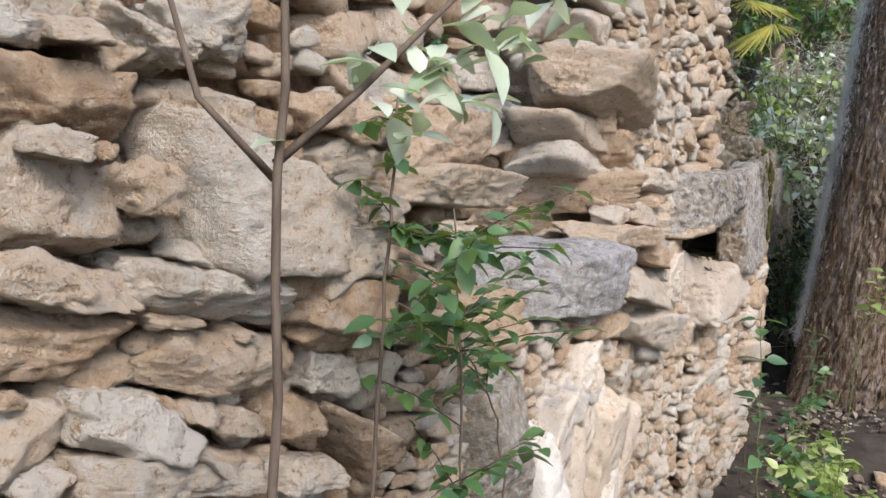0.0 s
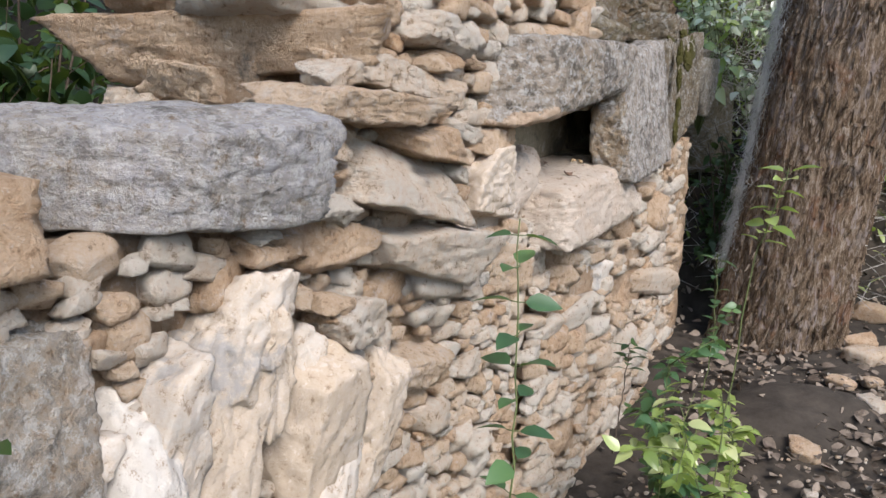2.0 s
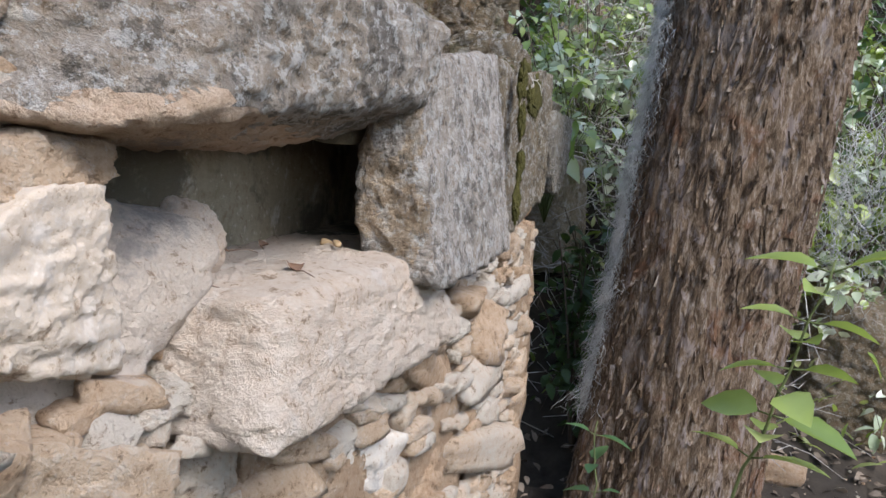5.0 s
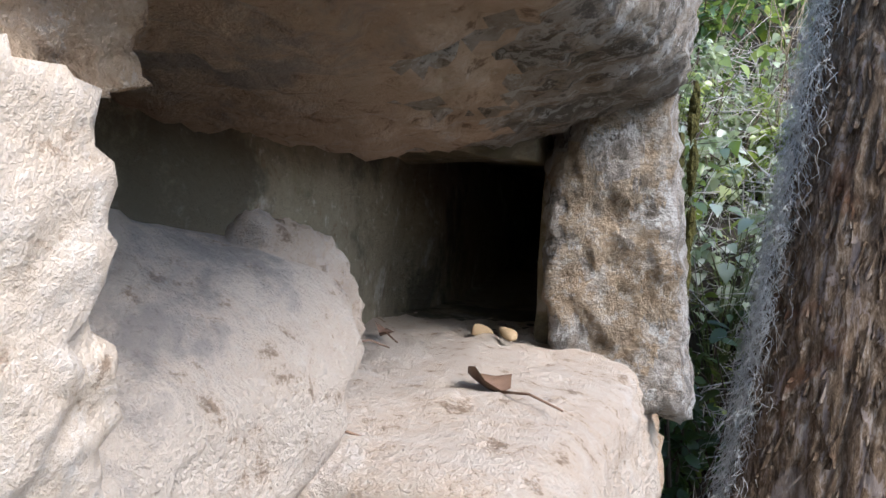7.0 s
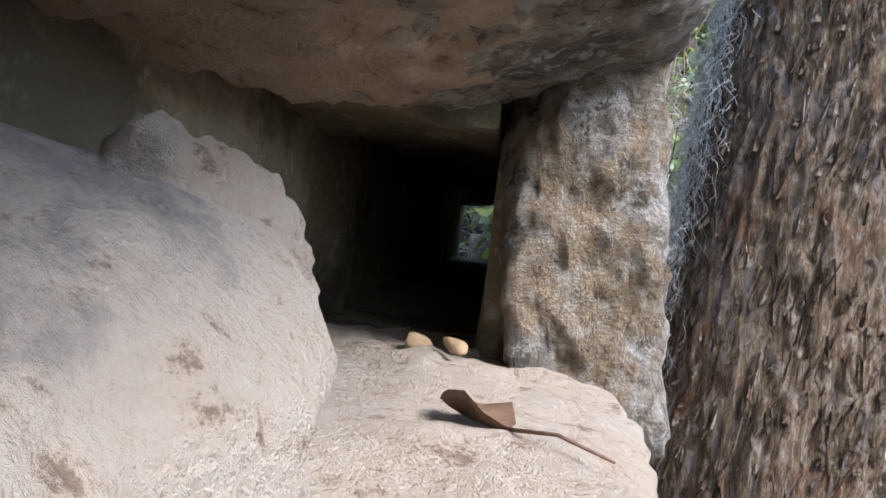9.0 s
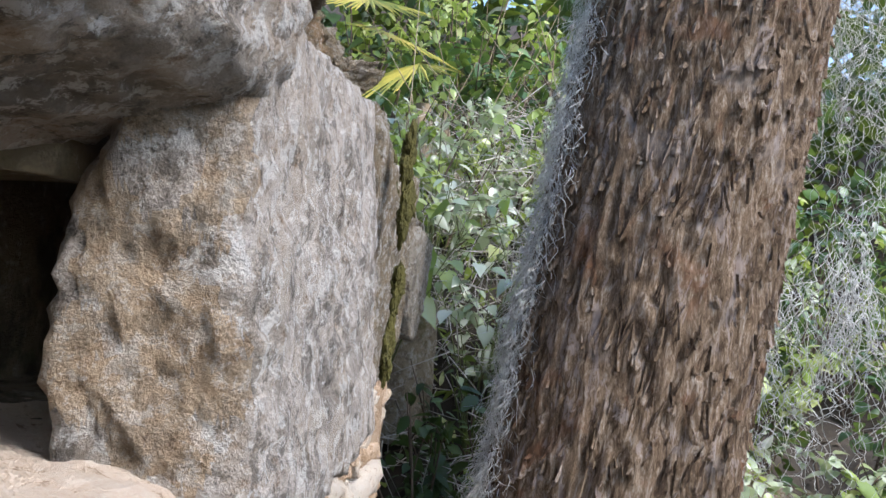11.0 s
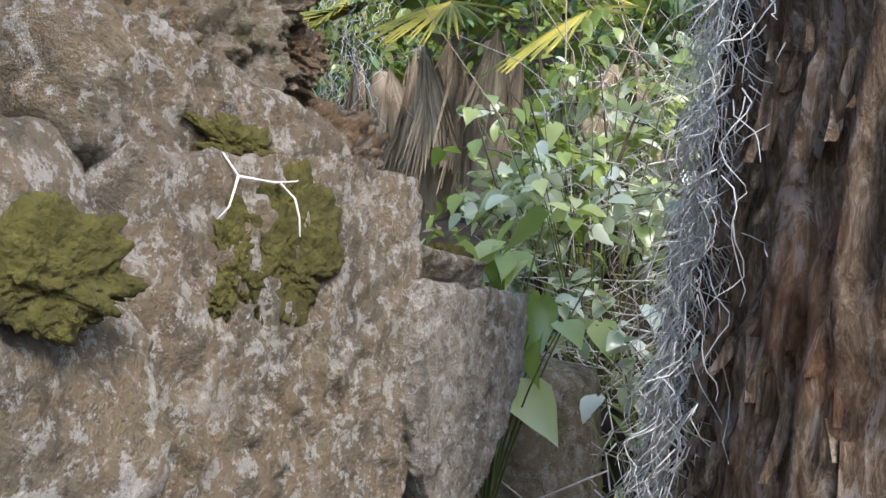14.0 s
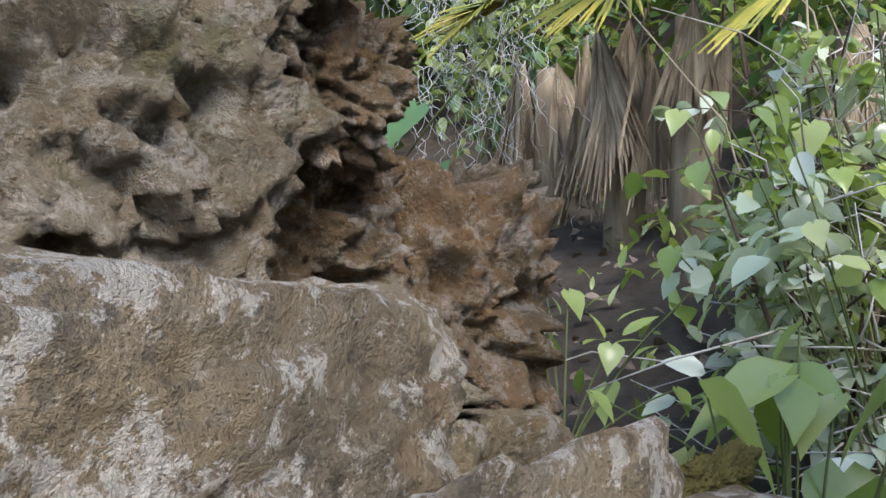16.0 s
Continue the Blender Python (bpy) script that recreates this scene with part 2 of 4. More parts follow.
def ico(level):
    bm = bmesh.new()
    bmesh.ops.create_icosphere(bm, subdivisions=level, radius=1.0)
    v = np.array([x.co[:] for x in bm.verts])
    f = [tuple(y.index for y in x.verts) for x in bm.faces]
    bm.free()
    return v / np.linalg.norm(v, axis=1)[:, None], f


ICO = {n: ico(n) for n in (2, 3, 4, 5, 6)}


def mesh_of(name, verts, faces, material, smooth=True):
    me = bpy.data.meshes.new(name)
    me.from_pydata([tuple(v) for v in verts], [], faces)
    me.materials.append(material)
    if smooth:
        me.polygons.foreach_set("use_smooth", [True] * len(me.polygons))
    me.update()
    return me


def rock_verts(seed, size, level=3, facets=8, power=44, rough=0.012, boxy=0.80, skew=0.22):
    """A broken stone: an intersection of uneven random planes with chipped edges and a gritty skin."""
    rng = np.random.RandomState(seed)
    d, faces = ICO[level]
    axes = np.array([[1, 0, 0], [-1, 0, 0], [0, 1, 0], [0, -1, 0], [0, 0, 1], [0, 0, -1]], float)
    n = np.concatenate([axes + rng.normal(0, skew, (6, 3)), rng.normal(0, 1, (facets, 3))])
    n /= np.linalg.norm(n, axis=1)[:, None]
    h = np.concatenate([rng.uniform(boxy, 1.0, 6), rng.uniform(0.78, 1.2, facets)])
    size = np.array(size, float)
    off = rng.uniform(0, 50, 3)
    rim = d * size / 2 + off
    wave = rough * 0.5 / size.mean()
    fields = np.stack([fbm(rim, 11.0 + 4 * k, 4, seed + 5 * k, 0.6) for k in range(3)], 1)
    uneven = 1.0 + wave * fields[:, np.arange(len(n)) % 3]
    dots = np.maximum(d @ n.T, 0) / (h * uneven)
    r = (dots**power).sum(1) ** (-1 / power)
    v = d * r[:, None] * size / 2
    grit = fbm((v + off) * np.array([1, 1, 1.5]), 30.0, 5, seed + 9, 0.68) * rough * 0.30
    return v + d * grit[:, None], faces


def part(name, me, parent, m=None, label=""):
    """A mesh object as a part of a thing, placed in the world at m."""
    ob = new(name, me)
    ob.parent = parent
    if m is not None:
        ob.matrix_basis = m
    if label:
        ob["label"] = label
    return ob


def thing(name, label, category, kind="", group="", at=(0, 0, 0)):
    ob = new(name)
    ob.empty_display_size = 0.1
    ob.location = at
    return tagged(ob, label, category, group, kind)


def rough_box(lo, hi, cell, amp, seed=0, freq=6.0):
    """A closed box of small faces, pushed about by noise."""
    lo, hi = np.array(lo, float), np.array(hi, float)
    n = np.maximum(np.ceil((hi - lo) / cell).astype(int), 1)
    verts, faces, index = [], [], {}

    def vid(i, j, k):
        if (i, j, k) not in index:
            index[i, j, k] = len(verts)
            verts.append(lo + (hi - lo) * np.array([i, j, k]) / n)
        return index[i, j, k]

    for axis in range(3):
        u, w = (axis + 1) % 3, (axis + 2) % 3
        for side in (0, n[axis]):
            for a in range(n[u]):
                for b in range(n[w]):
                    quad = []
                    for da, db in ((0, 0), (1, 0), (1, 1), (0, 1)):
                        c = [0, 0, 0]
                        c[axis], c[u], c[w] = side, a + da, b + db
                        quad.append(vid(*c))
                    faces.append(tuple(quad if side else quad[::-1]))
    v = np.array(verts)
    push = np.stack([fbm(v, freq, 4, seed + 11 * k) for k in range(3)], 1)
    return v + push * amp, faces


class Soup:
    """Collects many small pieces into one mesh."""

    def __init__(self):
        self.v, self.f, self.n = [], [], 0

    def add(self, verts, faces):
        self.v.append(np.asarray(verts, float))
        self.f.extend(tuple(i + self.n for i in f) for f in faces)
        self.n += len(verts)

    def mesh(self, name, material, smooth=True):
        return mesh_of(name, np.concatenate(self.v), self.f, material, smooth)


def tube(points, radii, sides=5):
    """Verts and faces of a tapered tube along points."""
    p = np.array(points, float)
    t = np.gradient(p, axis=0)
    t /= np.linalg.norm(t, axis=1)[:, None] + 1e-9
    ref = np.where(np.abs(t[:, 2:3]) > 0.8, [[1.0, 0, 0]], [[0, 0, 1.0]])
    a = np.cross(t, ref)
    a /= np.linalg.norm(a, axis=1)[:, None] + 1e-9
    b = np.cross(t, a)
    ang = np.arange(sides) * 2 * np.pi / sides
    ring = np.cos(ang)[None, :, None] * a[:, None] + np.sin(ang)[None, :, None] * b[:, None]
    v = (p[:, None] + ring * np.array(radii, float)[:, None, None]).reshape(-1, 3)
    f = []
    for k in range(len(p) - 1):
        for s in range(sides):
            q = (s + 1) % sides
            f.append((k * sides + s, k * sides + q, (k + 1) * sides + q, (k + 1) * sides + s))
    f.append(tuple(range(sides))[::-1])
    f.append(tuple((len(p) - 1) * sides + s for s in range(sides)))
    return v, f


def leaf_verts(length, width, fold=0.25, droop=0.25, heart=False):
    """One leaf along +y from the origin: two halves folded at the midrib, drooping to the tip."""
    prof = [(0.0, 0.04), (0.12, 0.62), (0.35, 1.0), (0.65, 0.78), (0.88, 0.32), (1.0, 0.0)]
    if heart:
        prof = [(0.0, 0.25), (0.1, 0.9), (0.28, 1.0), (0.55, 0.72), (0.82, 0.28), (1.0, 0.0)]
    v, f = [], []
    for s, w in prof:
        y, x = s * length, w * width / 2
        z = -droop * length * s * s
        back = -0.12 * length if heart and s == 0.0 else 0.0
        v += [(-x, y + back, z + fold * x), (0, y, z), (x, y + back, z + fold * x)]
    for k in range(len(prof) - 1):
        a, b = 3 * k, 3 * (k + 1)
        f += [(a, a + 1, b + 1, b), (a + 1, a + 2, b + 2, b + 1)]
    return np.array(v), f


LEAF = leaf_verts(1.0, 0.62)
HEART = leaf_verts(1.0, 0.86, 0.2, 0.3, True)
LANCE = leaf_verts(1.0, 0.3, 0.2, 0.35)


def aim(direction, roll):
    q = Vector(direction).to_track_quat("Y", "Z").to_matrix()
    return np.array(q @ Matrix.Rotation(roll, 3, "Y"))


def add_leaf(soup, shape, at, direction, size, roll=0.0):
    soup.add(shape[0] * size @ aim(direction, roll).T + np.array(at), shape[1])


def ground_z(x, y):
    """Height of the ground: a flat path, a bank climbing beyond the wall's end."""
    def s(a, b, v):
        u = np.clip((v - a) / (b - a), 0, 1)
        return u * u * (3 - 2 * u)
    z = 0.22 + 0.28 * s(3.6, 5.6, y) + 1.25 * s(6.3, 7.6, y) * s(1.8, 0.2, x) + 0.5 * s(6.4, 9.0, y)
    z = z + 0.28 * np.maximum(y - 7.6, 0) + 0.35 * np.maximum(y - 10, 0) + 0.3 * s(-0.8, -2.0, x) * s(8.0, 6.0, y) + 0.12 * np.maximum(-x - 2.0, 0) + 0.10 * np.maximum(x - 2.5, 0)
    return z


# ---- ground ----
def build_ground():
    a = np.concatenate([-np.geomspace(60, 6, 10), np.linspace(-5, 6, 150), np.geomspace(7, 60, 10)])
    b = np.concatenate([-np.geomspace(60, 3, 10), np.linspace(-2, 12, 180), np.geomspace(13, 70, 10)])
    X, Y = np.meshgrid(a, b)
    Z = np.minimum(ground_z(X, Y), 9.0)
    P = np.stack([X.ravel(), Y.ravel(), 0 * X.ravel()], 1)
    Z = Z.ravel() + fbm(P, 1.6, 3, 5) * 0.05 + fbm(P, 9.0, 3, 8) * 0.018
    v = np.stack([X.ravel(), Y.ravel(), Z], 1)
    w = len(a)
    f = [(j * w + i, j * w + i + 1, (j + 1) * w + i + 1, (j + 1) * w + i) for j in range(len(b) - 1) for i in range(w - 1)]
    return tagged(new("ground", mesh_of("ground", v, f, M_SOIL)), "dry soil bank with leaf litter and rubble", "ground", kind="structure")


ground = build_ground()


# ---- masonry walls ----
def core(name, label, boxes, material=None, amp=0.016):
    """The mortar core of a wall, as one mesh of rough blocks."""
    soup = Soup()
    for k, (lo, hi) in enumerate(boxes):
        soup.add(*rough_box(lo, hi, 0.035, amp, 3 * k, 9.0))
    return tagged(new(name, soup.mesh(name, material or M_MORTAR)), label, "wall", kind="structure")


wall_south = core("wall_south", "ruined rubble wall of tan limestone in lime mortar", [
    ((-0.62, -1.6, 0.1), (-0.10, 1.70, 1.62)), ((-0.62, -1.6, 1.62), (-0.11, 1.78, 2.9))])
wall_north = core("wall_north", "ruined limestone wall with a broken opening and rubble courses", [
    ((-0.62, 1.70, 0.1), (-0.10, 2.75, 1.52)), ((-0.62, 2.98, 1.50), (-0.11, 3.72, 2.0)),
    ((-0.62, 2.75, 0.1), (-0.09, 3.58, 1.50)), ((-0.62, 3.58, 0.1), (-0.08, 4.0, 1.24)), ((-0.62, 2.80, 1.55), (-0.24, 3.0, 2.9)), ((-0.60, 2.98, 2.0), (-0.075, 3.72, 2.9)), ((-0.62, 4.0, 0.1), (-0.03, 5.0, 1.36)), ((-0.62, 5.0, 0.1), (-0.09, 5.92, 1.56))])
wall_upper = core("wall_upper", "crumbling upper wall set back above the stone channel", [
    ((-0.66, 3.70, 1.94), (-0.14, 4.4, 2.75)), ((-0.72, 4.36, 1.94), (-0.24, 5.05, 2.5)), ((-0.82, 5.0, 1.96), (-0.42, 6.0, 2.28)), ((-0.82, 6.0, 1.96), (-0.44, 6.3, 2.14))], M_UPPER, 0.022)

placed = []


def set_stone(wall, y, z, w, h, tilt, seed, face=0.03, depth=None, material=None, level=4, rough=0.022, power=90, shear=0.0):
    depth = depth or min(0.34, max(0.12, 0.7 * w))
    v, f = rock_verts(seed, (depth, w * 1.03, h * 1.06), level, 6, power, rough, 0.88, 0.15)
    v[:, 1] += shear * (v[:, 0] - depth / 2)
    m = pose(face - depth / 2, y, z, -tilt, 0, 0)
    placed.append((y, z, w * 0.5, h * 0.5))
    return part("stone", mesh_of("stone", v, f, material or M_STONE), wall, m)


# y, z, width, height, tilt of the larger stones, region by region
LEFT_HIGH = [(0.82, 2.028, 0.27, 0.099, 8), (0.8, 1.903, 0.22, 0.134, 5), (1.15, 1.897, 0.41, 0.185, 8), (0.94, 1.917, 0.1, 0.072, 3), (0.83, 1.792, 0.22, 0.065, 16), (1.07, 1.758, 0.32, 0.074, 15), (0.81, 1.72, 0.23, 0.09, 9), (1.09, 1.64, 0.35, 0.098, 13), (0.77, 1.618, 0.1, 0.076, 8), (0.92, 1.591, 0.21, 0.084, 22), (0.94, 2.115, 0.14, 0.049, 16), (0.9, 2.087, 0.08, 0.046, -4), (1.07, 2.027, 0.25, 0.076, 9), (0.77, 2.103, 0.08, 0.038, 3), (0.83, 2.113, 0.07, 0.034, 0), (0.8, 1.976, 0.09, 0.036, 9), (1.08, 2.156, 0.17, 0.096, -6), (1.38, 1.696, 0.33, 0.111, 13)]
LEFT_MIDDLE = [(1.36, 1.801, 0.15, 0.063, -7), (1.35, 1.642, 0.19, 0.051, 14), (1.4, 1.963, 0.2, 0.102, 2), (1.31, 2.051, 0.1, 0.067, -7), (1.46, 2.041, 0.21, 0.073, -2), (1.7, 2.022, 0.26, 0.13, 3), (1.7, 1.917, 0.41, 0.09, 3), (1.48, 1.873, 0.18, 0.076, 5), (1.51, 1.808, 0.15, 0.066, 6), (1.44, 1.767, 0.11, 0.048, 11), (1.25, 1.765, 0.07, 0.053, 6), (0.99, 1.727, 0.08, 0.023, 11), (1.04, 1.818, 0.09, 0.028, 18), (1.1, 1.809, 0.06, 0.029, 18), (1.0, 1.59, 0.06, 0.033, 30), (1.05, 1.574, 0.07, 0.034, 17), (1.13, 1.54, 0.1, 0.043, 22), (1.11, 1.483, 0.1, 0.03, 22)]
LEFT_LOW = [(1.28, 1.503, 0.15, 0.084, 16), (1.36, 1.574, 0.16, 0.071, 19), (1.48, 1.596, 0.09, 0.056, 10), (1.29, 1.402, 0.17, 0.061, 16), (1.0, 1.482, 0.38, 0.065, 17), (0.78, 1.558, 0.09, 0.048, 18), (1.44, 1.419, 0.26, 0.044, 50), (1.12, 1.692, 0.04, 0.022, 9), (1.04, 1.5, 0.06, 0.016, 54), (0.76, 1.66, 0.04, 0.027, 13), (0.84, 1.626, 0.03, 0.044, 14), (1.59, 1.736, 0.1, 0.074, 25), (1.63, 1.6, 0.15, 0.059, 14), (0.87, 1.963, 0.03, 0.022, 6)]
MIDDLE = [(3.09, 1.556, 0.51, 0.151, 11), (3.18, 1.376, 0.47, 0.14, 10), (2.88, 1.735, 0.37, 0.079, 4), (2.76, 1.67, 0.2, 0.08, 13), (3.01, 1.811, 0.25, 0.077, 7), (3.21, 1.774, 0.2, 0.069, 12), (3.14, 1.719, 0.18, 0.046, 1), (3.18, 1.649, 0.31, 0.087, 8), (3.32, 1.678, 0.25, 0.058, 14), (3.49, 1.638, 0.16, 0.051, 0), (3.39, 1.756, 0.18, 0.089, 5), (3.49, 1.568, 0.38, 0.092, 1), (2.8, 1.523, 0.13, 0.063, 13), (2.84, 1.438, 0.24, 0.109, 15), (2.69, 1.458, 0.13, 0.054, -6), (2.59, 1.453, 0.08, 0.05, 18), (2.6, 1.49, 0.04, 0.022, 11), (2.88, 1.26, 0.19, 0.104, 11)]
MIDDLE_SMALL = [(3.13, 1.075, 0.5, 0.124, 14), (2.79, 1.315, 0.08, 0.047, 17), (2.81, 1.266, 0.06, 0.028, 19), (2.85, 1.177, 0.1, 0.032, 27), (2.72, 1.341, 0.07, 0.05, 23), (2.83, 1.804, 0.12, 0.05, -8), (3.22, 1.842, 0.1, 0.039, 1), (3.27, 1.858, 0.12, 0.048, -3), (3.38, 1.818, 0.13, 0.054, 1), (3.54, 1.407, 0.36, 0.091, 9), (3.3, 1.562, 0.07, 0.041, 13), (2.84, 1.591, 0.05, 0.045, 18), (2.9, 2.2, 0.5, 0.16, 14), (3.25, 1.92, 0.3, 0.09, 8)]
FLAKES = [(2.62, 1.26, 0.32, 0.093, -82), (2.73, 1.17, 0.17, 0.104, -70), (2.57, 1.32, 0.18, 0.04, -75), (2.48, 1.1, 0.45, 0.17, -80), (2.35, 1.13, 0.36, 0.109, -76), (2.54, 1.29, 0.26, 0.149, -62), (2.74, 1.07, 0.39, 0.206, -85), (2.19, 1.164, 0.11, 0.089, -80), (2.82, 0.94, 0.26, 0.12, -60), (2.47, 0.95, 0.3, 0.12, -75), (2.95, 0.98, 0.34, 0.12, -66), (2.28, 1.05, 0.4, 0.13, -80)]
FLUSH = [(3.71, 1.22, 0.27, 0.152, 19), (3.51, 1.3, 0.14, 0.107, 5), (3.36, 1.448, 0.14, 0.073, 6), (3.57, 1.408, 0.27, 0.099, 7), (3.88, 1.432, 0.2, 0.093, 17), (3.96, 1.224, 0.21, 0.127, 21), (4.21, 1.093, 0.18, 0.123, 16), (4.42, 1.076, 0.27, 0.181, 15), (4.28, 1.265, 0.4, 0.112, 10), (4.8, 0.982, 0.47, 0.192, 17), (4.39, 0.933, 0.18, 0.09, 19), (4.08, 1.031, 0.22, 0.075, 22), (4.85, 1.117, 0.25, 0.089, 14), (3.92, 1.33, 0.18, 0.056, 19)]
seed = 100
for wall, rows, front in ((wall_south, LEFT_HIGH, 0.0), (wall_south, LEFT_MIDDLE, 0.0), (wall_south, LEFT_LOW, 0.0), (wall_north, MIDDLE, 0.0), (wall_north, MIDDLE_SMALL, -0.02), (wall_north, FLAKES, 0.0), (wall_north, FLUSH, -0.045)):
    for y, z, w, h, tilt in rows:
        seed += 1
        jut = random.Random(seed).uniform(0.0, 0.05) * (0.4 if rows is FLUSH else 1.0) + (0.02 if w > 0.3 else 0)
        if 3.35 < y < 4.0:
            jut = min(jut, 0.02) - (0.09 if z > 1.36 else 0.03) - front
        bare = M_PALE_STONE if rows is FLAKES or (rows is FLUSH and 4.1 < y < 4.5) else None
        set_stone(wall, y, z, w, h, tilt, seed, front + jut, None, bare, 5 if w > 0.12 else 4)
BOULDER = set_stone(wall_north, 2.49, 1.61, 0.46, 0.21, 4, 71, 0.05, 0.62, M_BOULDER, 6, 0.02, 60, 0.47)
BOULDER["label"] = "large grey lichened boulder"
set_stone(wall_north, 3.60, 1.50, 0.26, 0.20, 2, 77, -0.02, 0.24, M_PALE_STONE, 6, 0.02, 60)
set_stone(wall_north, 3.62, 1.64, 0.18, 0.085, 2, 78, -0.03, 0.24, None, 6, 0.02, 60)
for k, (y, z, w) in enumerate(((2.92, 1.97, 0.32), (2.9, 2.08, 0.28), (2.95, 2.32, 0.34), (2.9, 2.43, 0.26), (2.93, 2.55, 0.3))):
    set_stone(wall_north, y - 0.07, z, w, 0.12, 6, 80 + k, -0.10, 0.3)
set_stone(wall_north, 2.02, 1.57, 0.28, 0.15, 0, 172, 0.0, 0.4, None, 4)
set_stone(wall_north, 2.10, 1.22, 0.36, 0.38, 4, 73, 0.02, 0.3, M_BOULDER, 6, 0.02)

# masses of the crumbled upper wall
UPPER = [(4.55, 2.2, 0.32, 0.28, 4), (4.82, 2.23, 0.28, 0.3, -6), (4.62, 2.43, 0.4, 0.2, 5), (5.02, 2.2, 0.3, 0.3, 3), (5.25, 2.16, 0.26, 0.22, 8), (5.2, 2.34, 0.3, 0.2, -5), (5.48, 2.22, 0.28, 0.3, 12), (5.45, 2.40, 0.26, 0.14, -8), (5.72, 2.2, 0.28, 0.26, 0), (5.7, 2.36, 0.24, 0.15, 10), (5.93, 2.26, 0.22, 0.24, 20), (5.95, 2.37, 0.16, 0.1, 0), (6.1, 2.22, 0.18, 0.2, -10), (6.07, 2.32, 0.11, 0.1, 15), (6.3, 2.18, 0.28, 0.2, 4), (6.34, 2.27, 0.10, 0.07, 0), (5.30, 2.06, 0.4, 0.2, 0), (5.66, 2.1, 0.3, 0.16, 6), (4.95, 2.05, 0.3, 0.16, 4)]
for y, z, w, h, tilt in UPPER:
    seed += 1
    set_stone(wall_upper, y, z, w, h, tilt, seed, -0.27 - 0.06 * max(0, y - 5.0) + random.Random(seed).uniform(-0.03, 0.03), max(0.25, w), M_UPPER, 6, 0.065, 40)

# jamb of the opening, whose face looks towards the path's start
JAMB = [(-0.33, 1.87, 0.70, 0.15, -3), (-0.38, 1.755, 0.25, 0.11, 6), (-0.52, 1.715, 0.2, 0.09, 0), (-0.21, 1.71, 0.24, 0.09, 10), (-0.21, 2.14, 0.33, 0.14, -6), (-0.22, 2.01, 0.5, 0.13, -2), (-0.33, 2.25, 0.24, 0.1, 0), (-0.13, 2.37, 0.18, 0.11, 0), (-0.18, 2.47, 0.16, 0.09, 0), (-0.34, 2.36, 0.2, 0.13, 0), (-0.1, 2.27, 0.2, 0.09, 6), (-0.46, 2.05, 0.3, 0.12, 0), (-0.47, 2.16, 0.26, 0.1, 4), (-0.5, 2.28, 0.2, 0.11, 0), (-0.46, 2.46, 0.28, 0.13, 0), (-0.5, 1.97, 0.2, 0.07, 0), (-0.3, 2.6, 0.4, 0.14, 0)]
for x, z, w, h, tilt in JAMB:
    seed += 1
    v, f = rock_verts(seed, (0.4, w * 1.03, h * 1.06), 5, 6, 90, 0.022, 0.88, 0.15)
    m = Matrix.Translation((x, 2.92 + 0.5 * x + 0.02, z)) @ Matrix.Rotation(radians(-63.5), 4, "Z") @ pose(-0.2, 0, 0, -tilt)
    part("stone", mesh_of("stone", v, f, M_STONE), wall_north, m)
    placed.append((2.92 + 0.5 * x, z, 0.12, h * 0.5))

# small stones that fill the joints
PEBBLES = [mesh_of("stone", *rock_verts(900 + k, (1, 1, 1), 3, 4, 90, 0.09, 0.86, 0.2), M_STONE) for k in range(14)]
PEBBLES_MOSSY = [mesh_of("stone", *rock_verts(930 + k, (1, 1, 1), 4, 5, 70, 0.09), M_MOSSY) for k in range(8)]


def fill(wall, region, tries, sizes, seed, face=0.0, meshes=None, most=280, loose=0.8, rubble=None, slope=0.0):
    rng = random.Random(seed)
    y0, y1, z0, z1 = region
    count, soup = 0, Soup()
    for k in range(tries):
        s = sizes[0] + (sizes[1] - sizes[0]) * rng.random() ** 2 * (1 - 0.6 * k / tries)
        w, h = s * rng.uniform(1.0, 1.7) * (1.5 if y0 > 3.8 else 1.0), s * rng.uniform(0.6, 0.95)
        y, z = rng.uniform(y0, y1), rng.uniform(z0, z1)
        if any(((y - a) / (c + w * 0.42)) ** 2 + ((z - b) / (d + h * 0.42)) ** 2 < loose for a, b, c, d in placed):
            continue
        placed.append((y, z, w * 0.5, h * 0.5))
        deep = s * rng.uniform(0.9, 1.3)
        x = face + slope * (y - y0) - deep * rng.uniform(0.22, 0.45)
        m = pose(x, y, z, rng.uniform(-16, 12), rng.uniform(-8, 8), rng.uniform(-14, 14))
        flip = Matrix.Diagonal((deep, w * rng.choice((-1, 1)), h, 1))
        me = rng.choice(meshes or PEBBLES)
        count += 1
        if count <= most:
            part("stone", me, wall, m @ flip)
        else:
            vv = np.array([(m @ flip @ v.co)[:] for v in me.vertices])
            soup.add(vv, [tuple(p.vertices) for p in me.polygons])
    if soup.n:
        tagged(part("rubble", soup.mesh("rubble", M_RUBBLE), wall), "small chinking stones in mortar", kind="stuff")


# ---- the stone channel in the wall ----
channel = thing("stone_channel", "broken stone water channel of grey lichened blocks built into the wall", "channel", "structure")


def block(name, lo, hi, material, seed, level=5, rough=0.016, power=26, turn=(0, 0, 0), facets=4, label=""):
    lo, hi = np.array(lo), np.array(hi)
    v, f = rock_verts(seed, hi - lo, level, facets, power, rough, 0.95, 0.07)
    c = (lo + hi) / 2
    return part(name, mesh_of(name, v, f, material), channel, pose(*c, *turn), label)


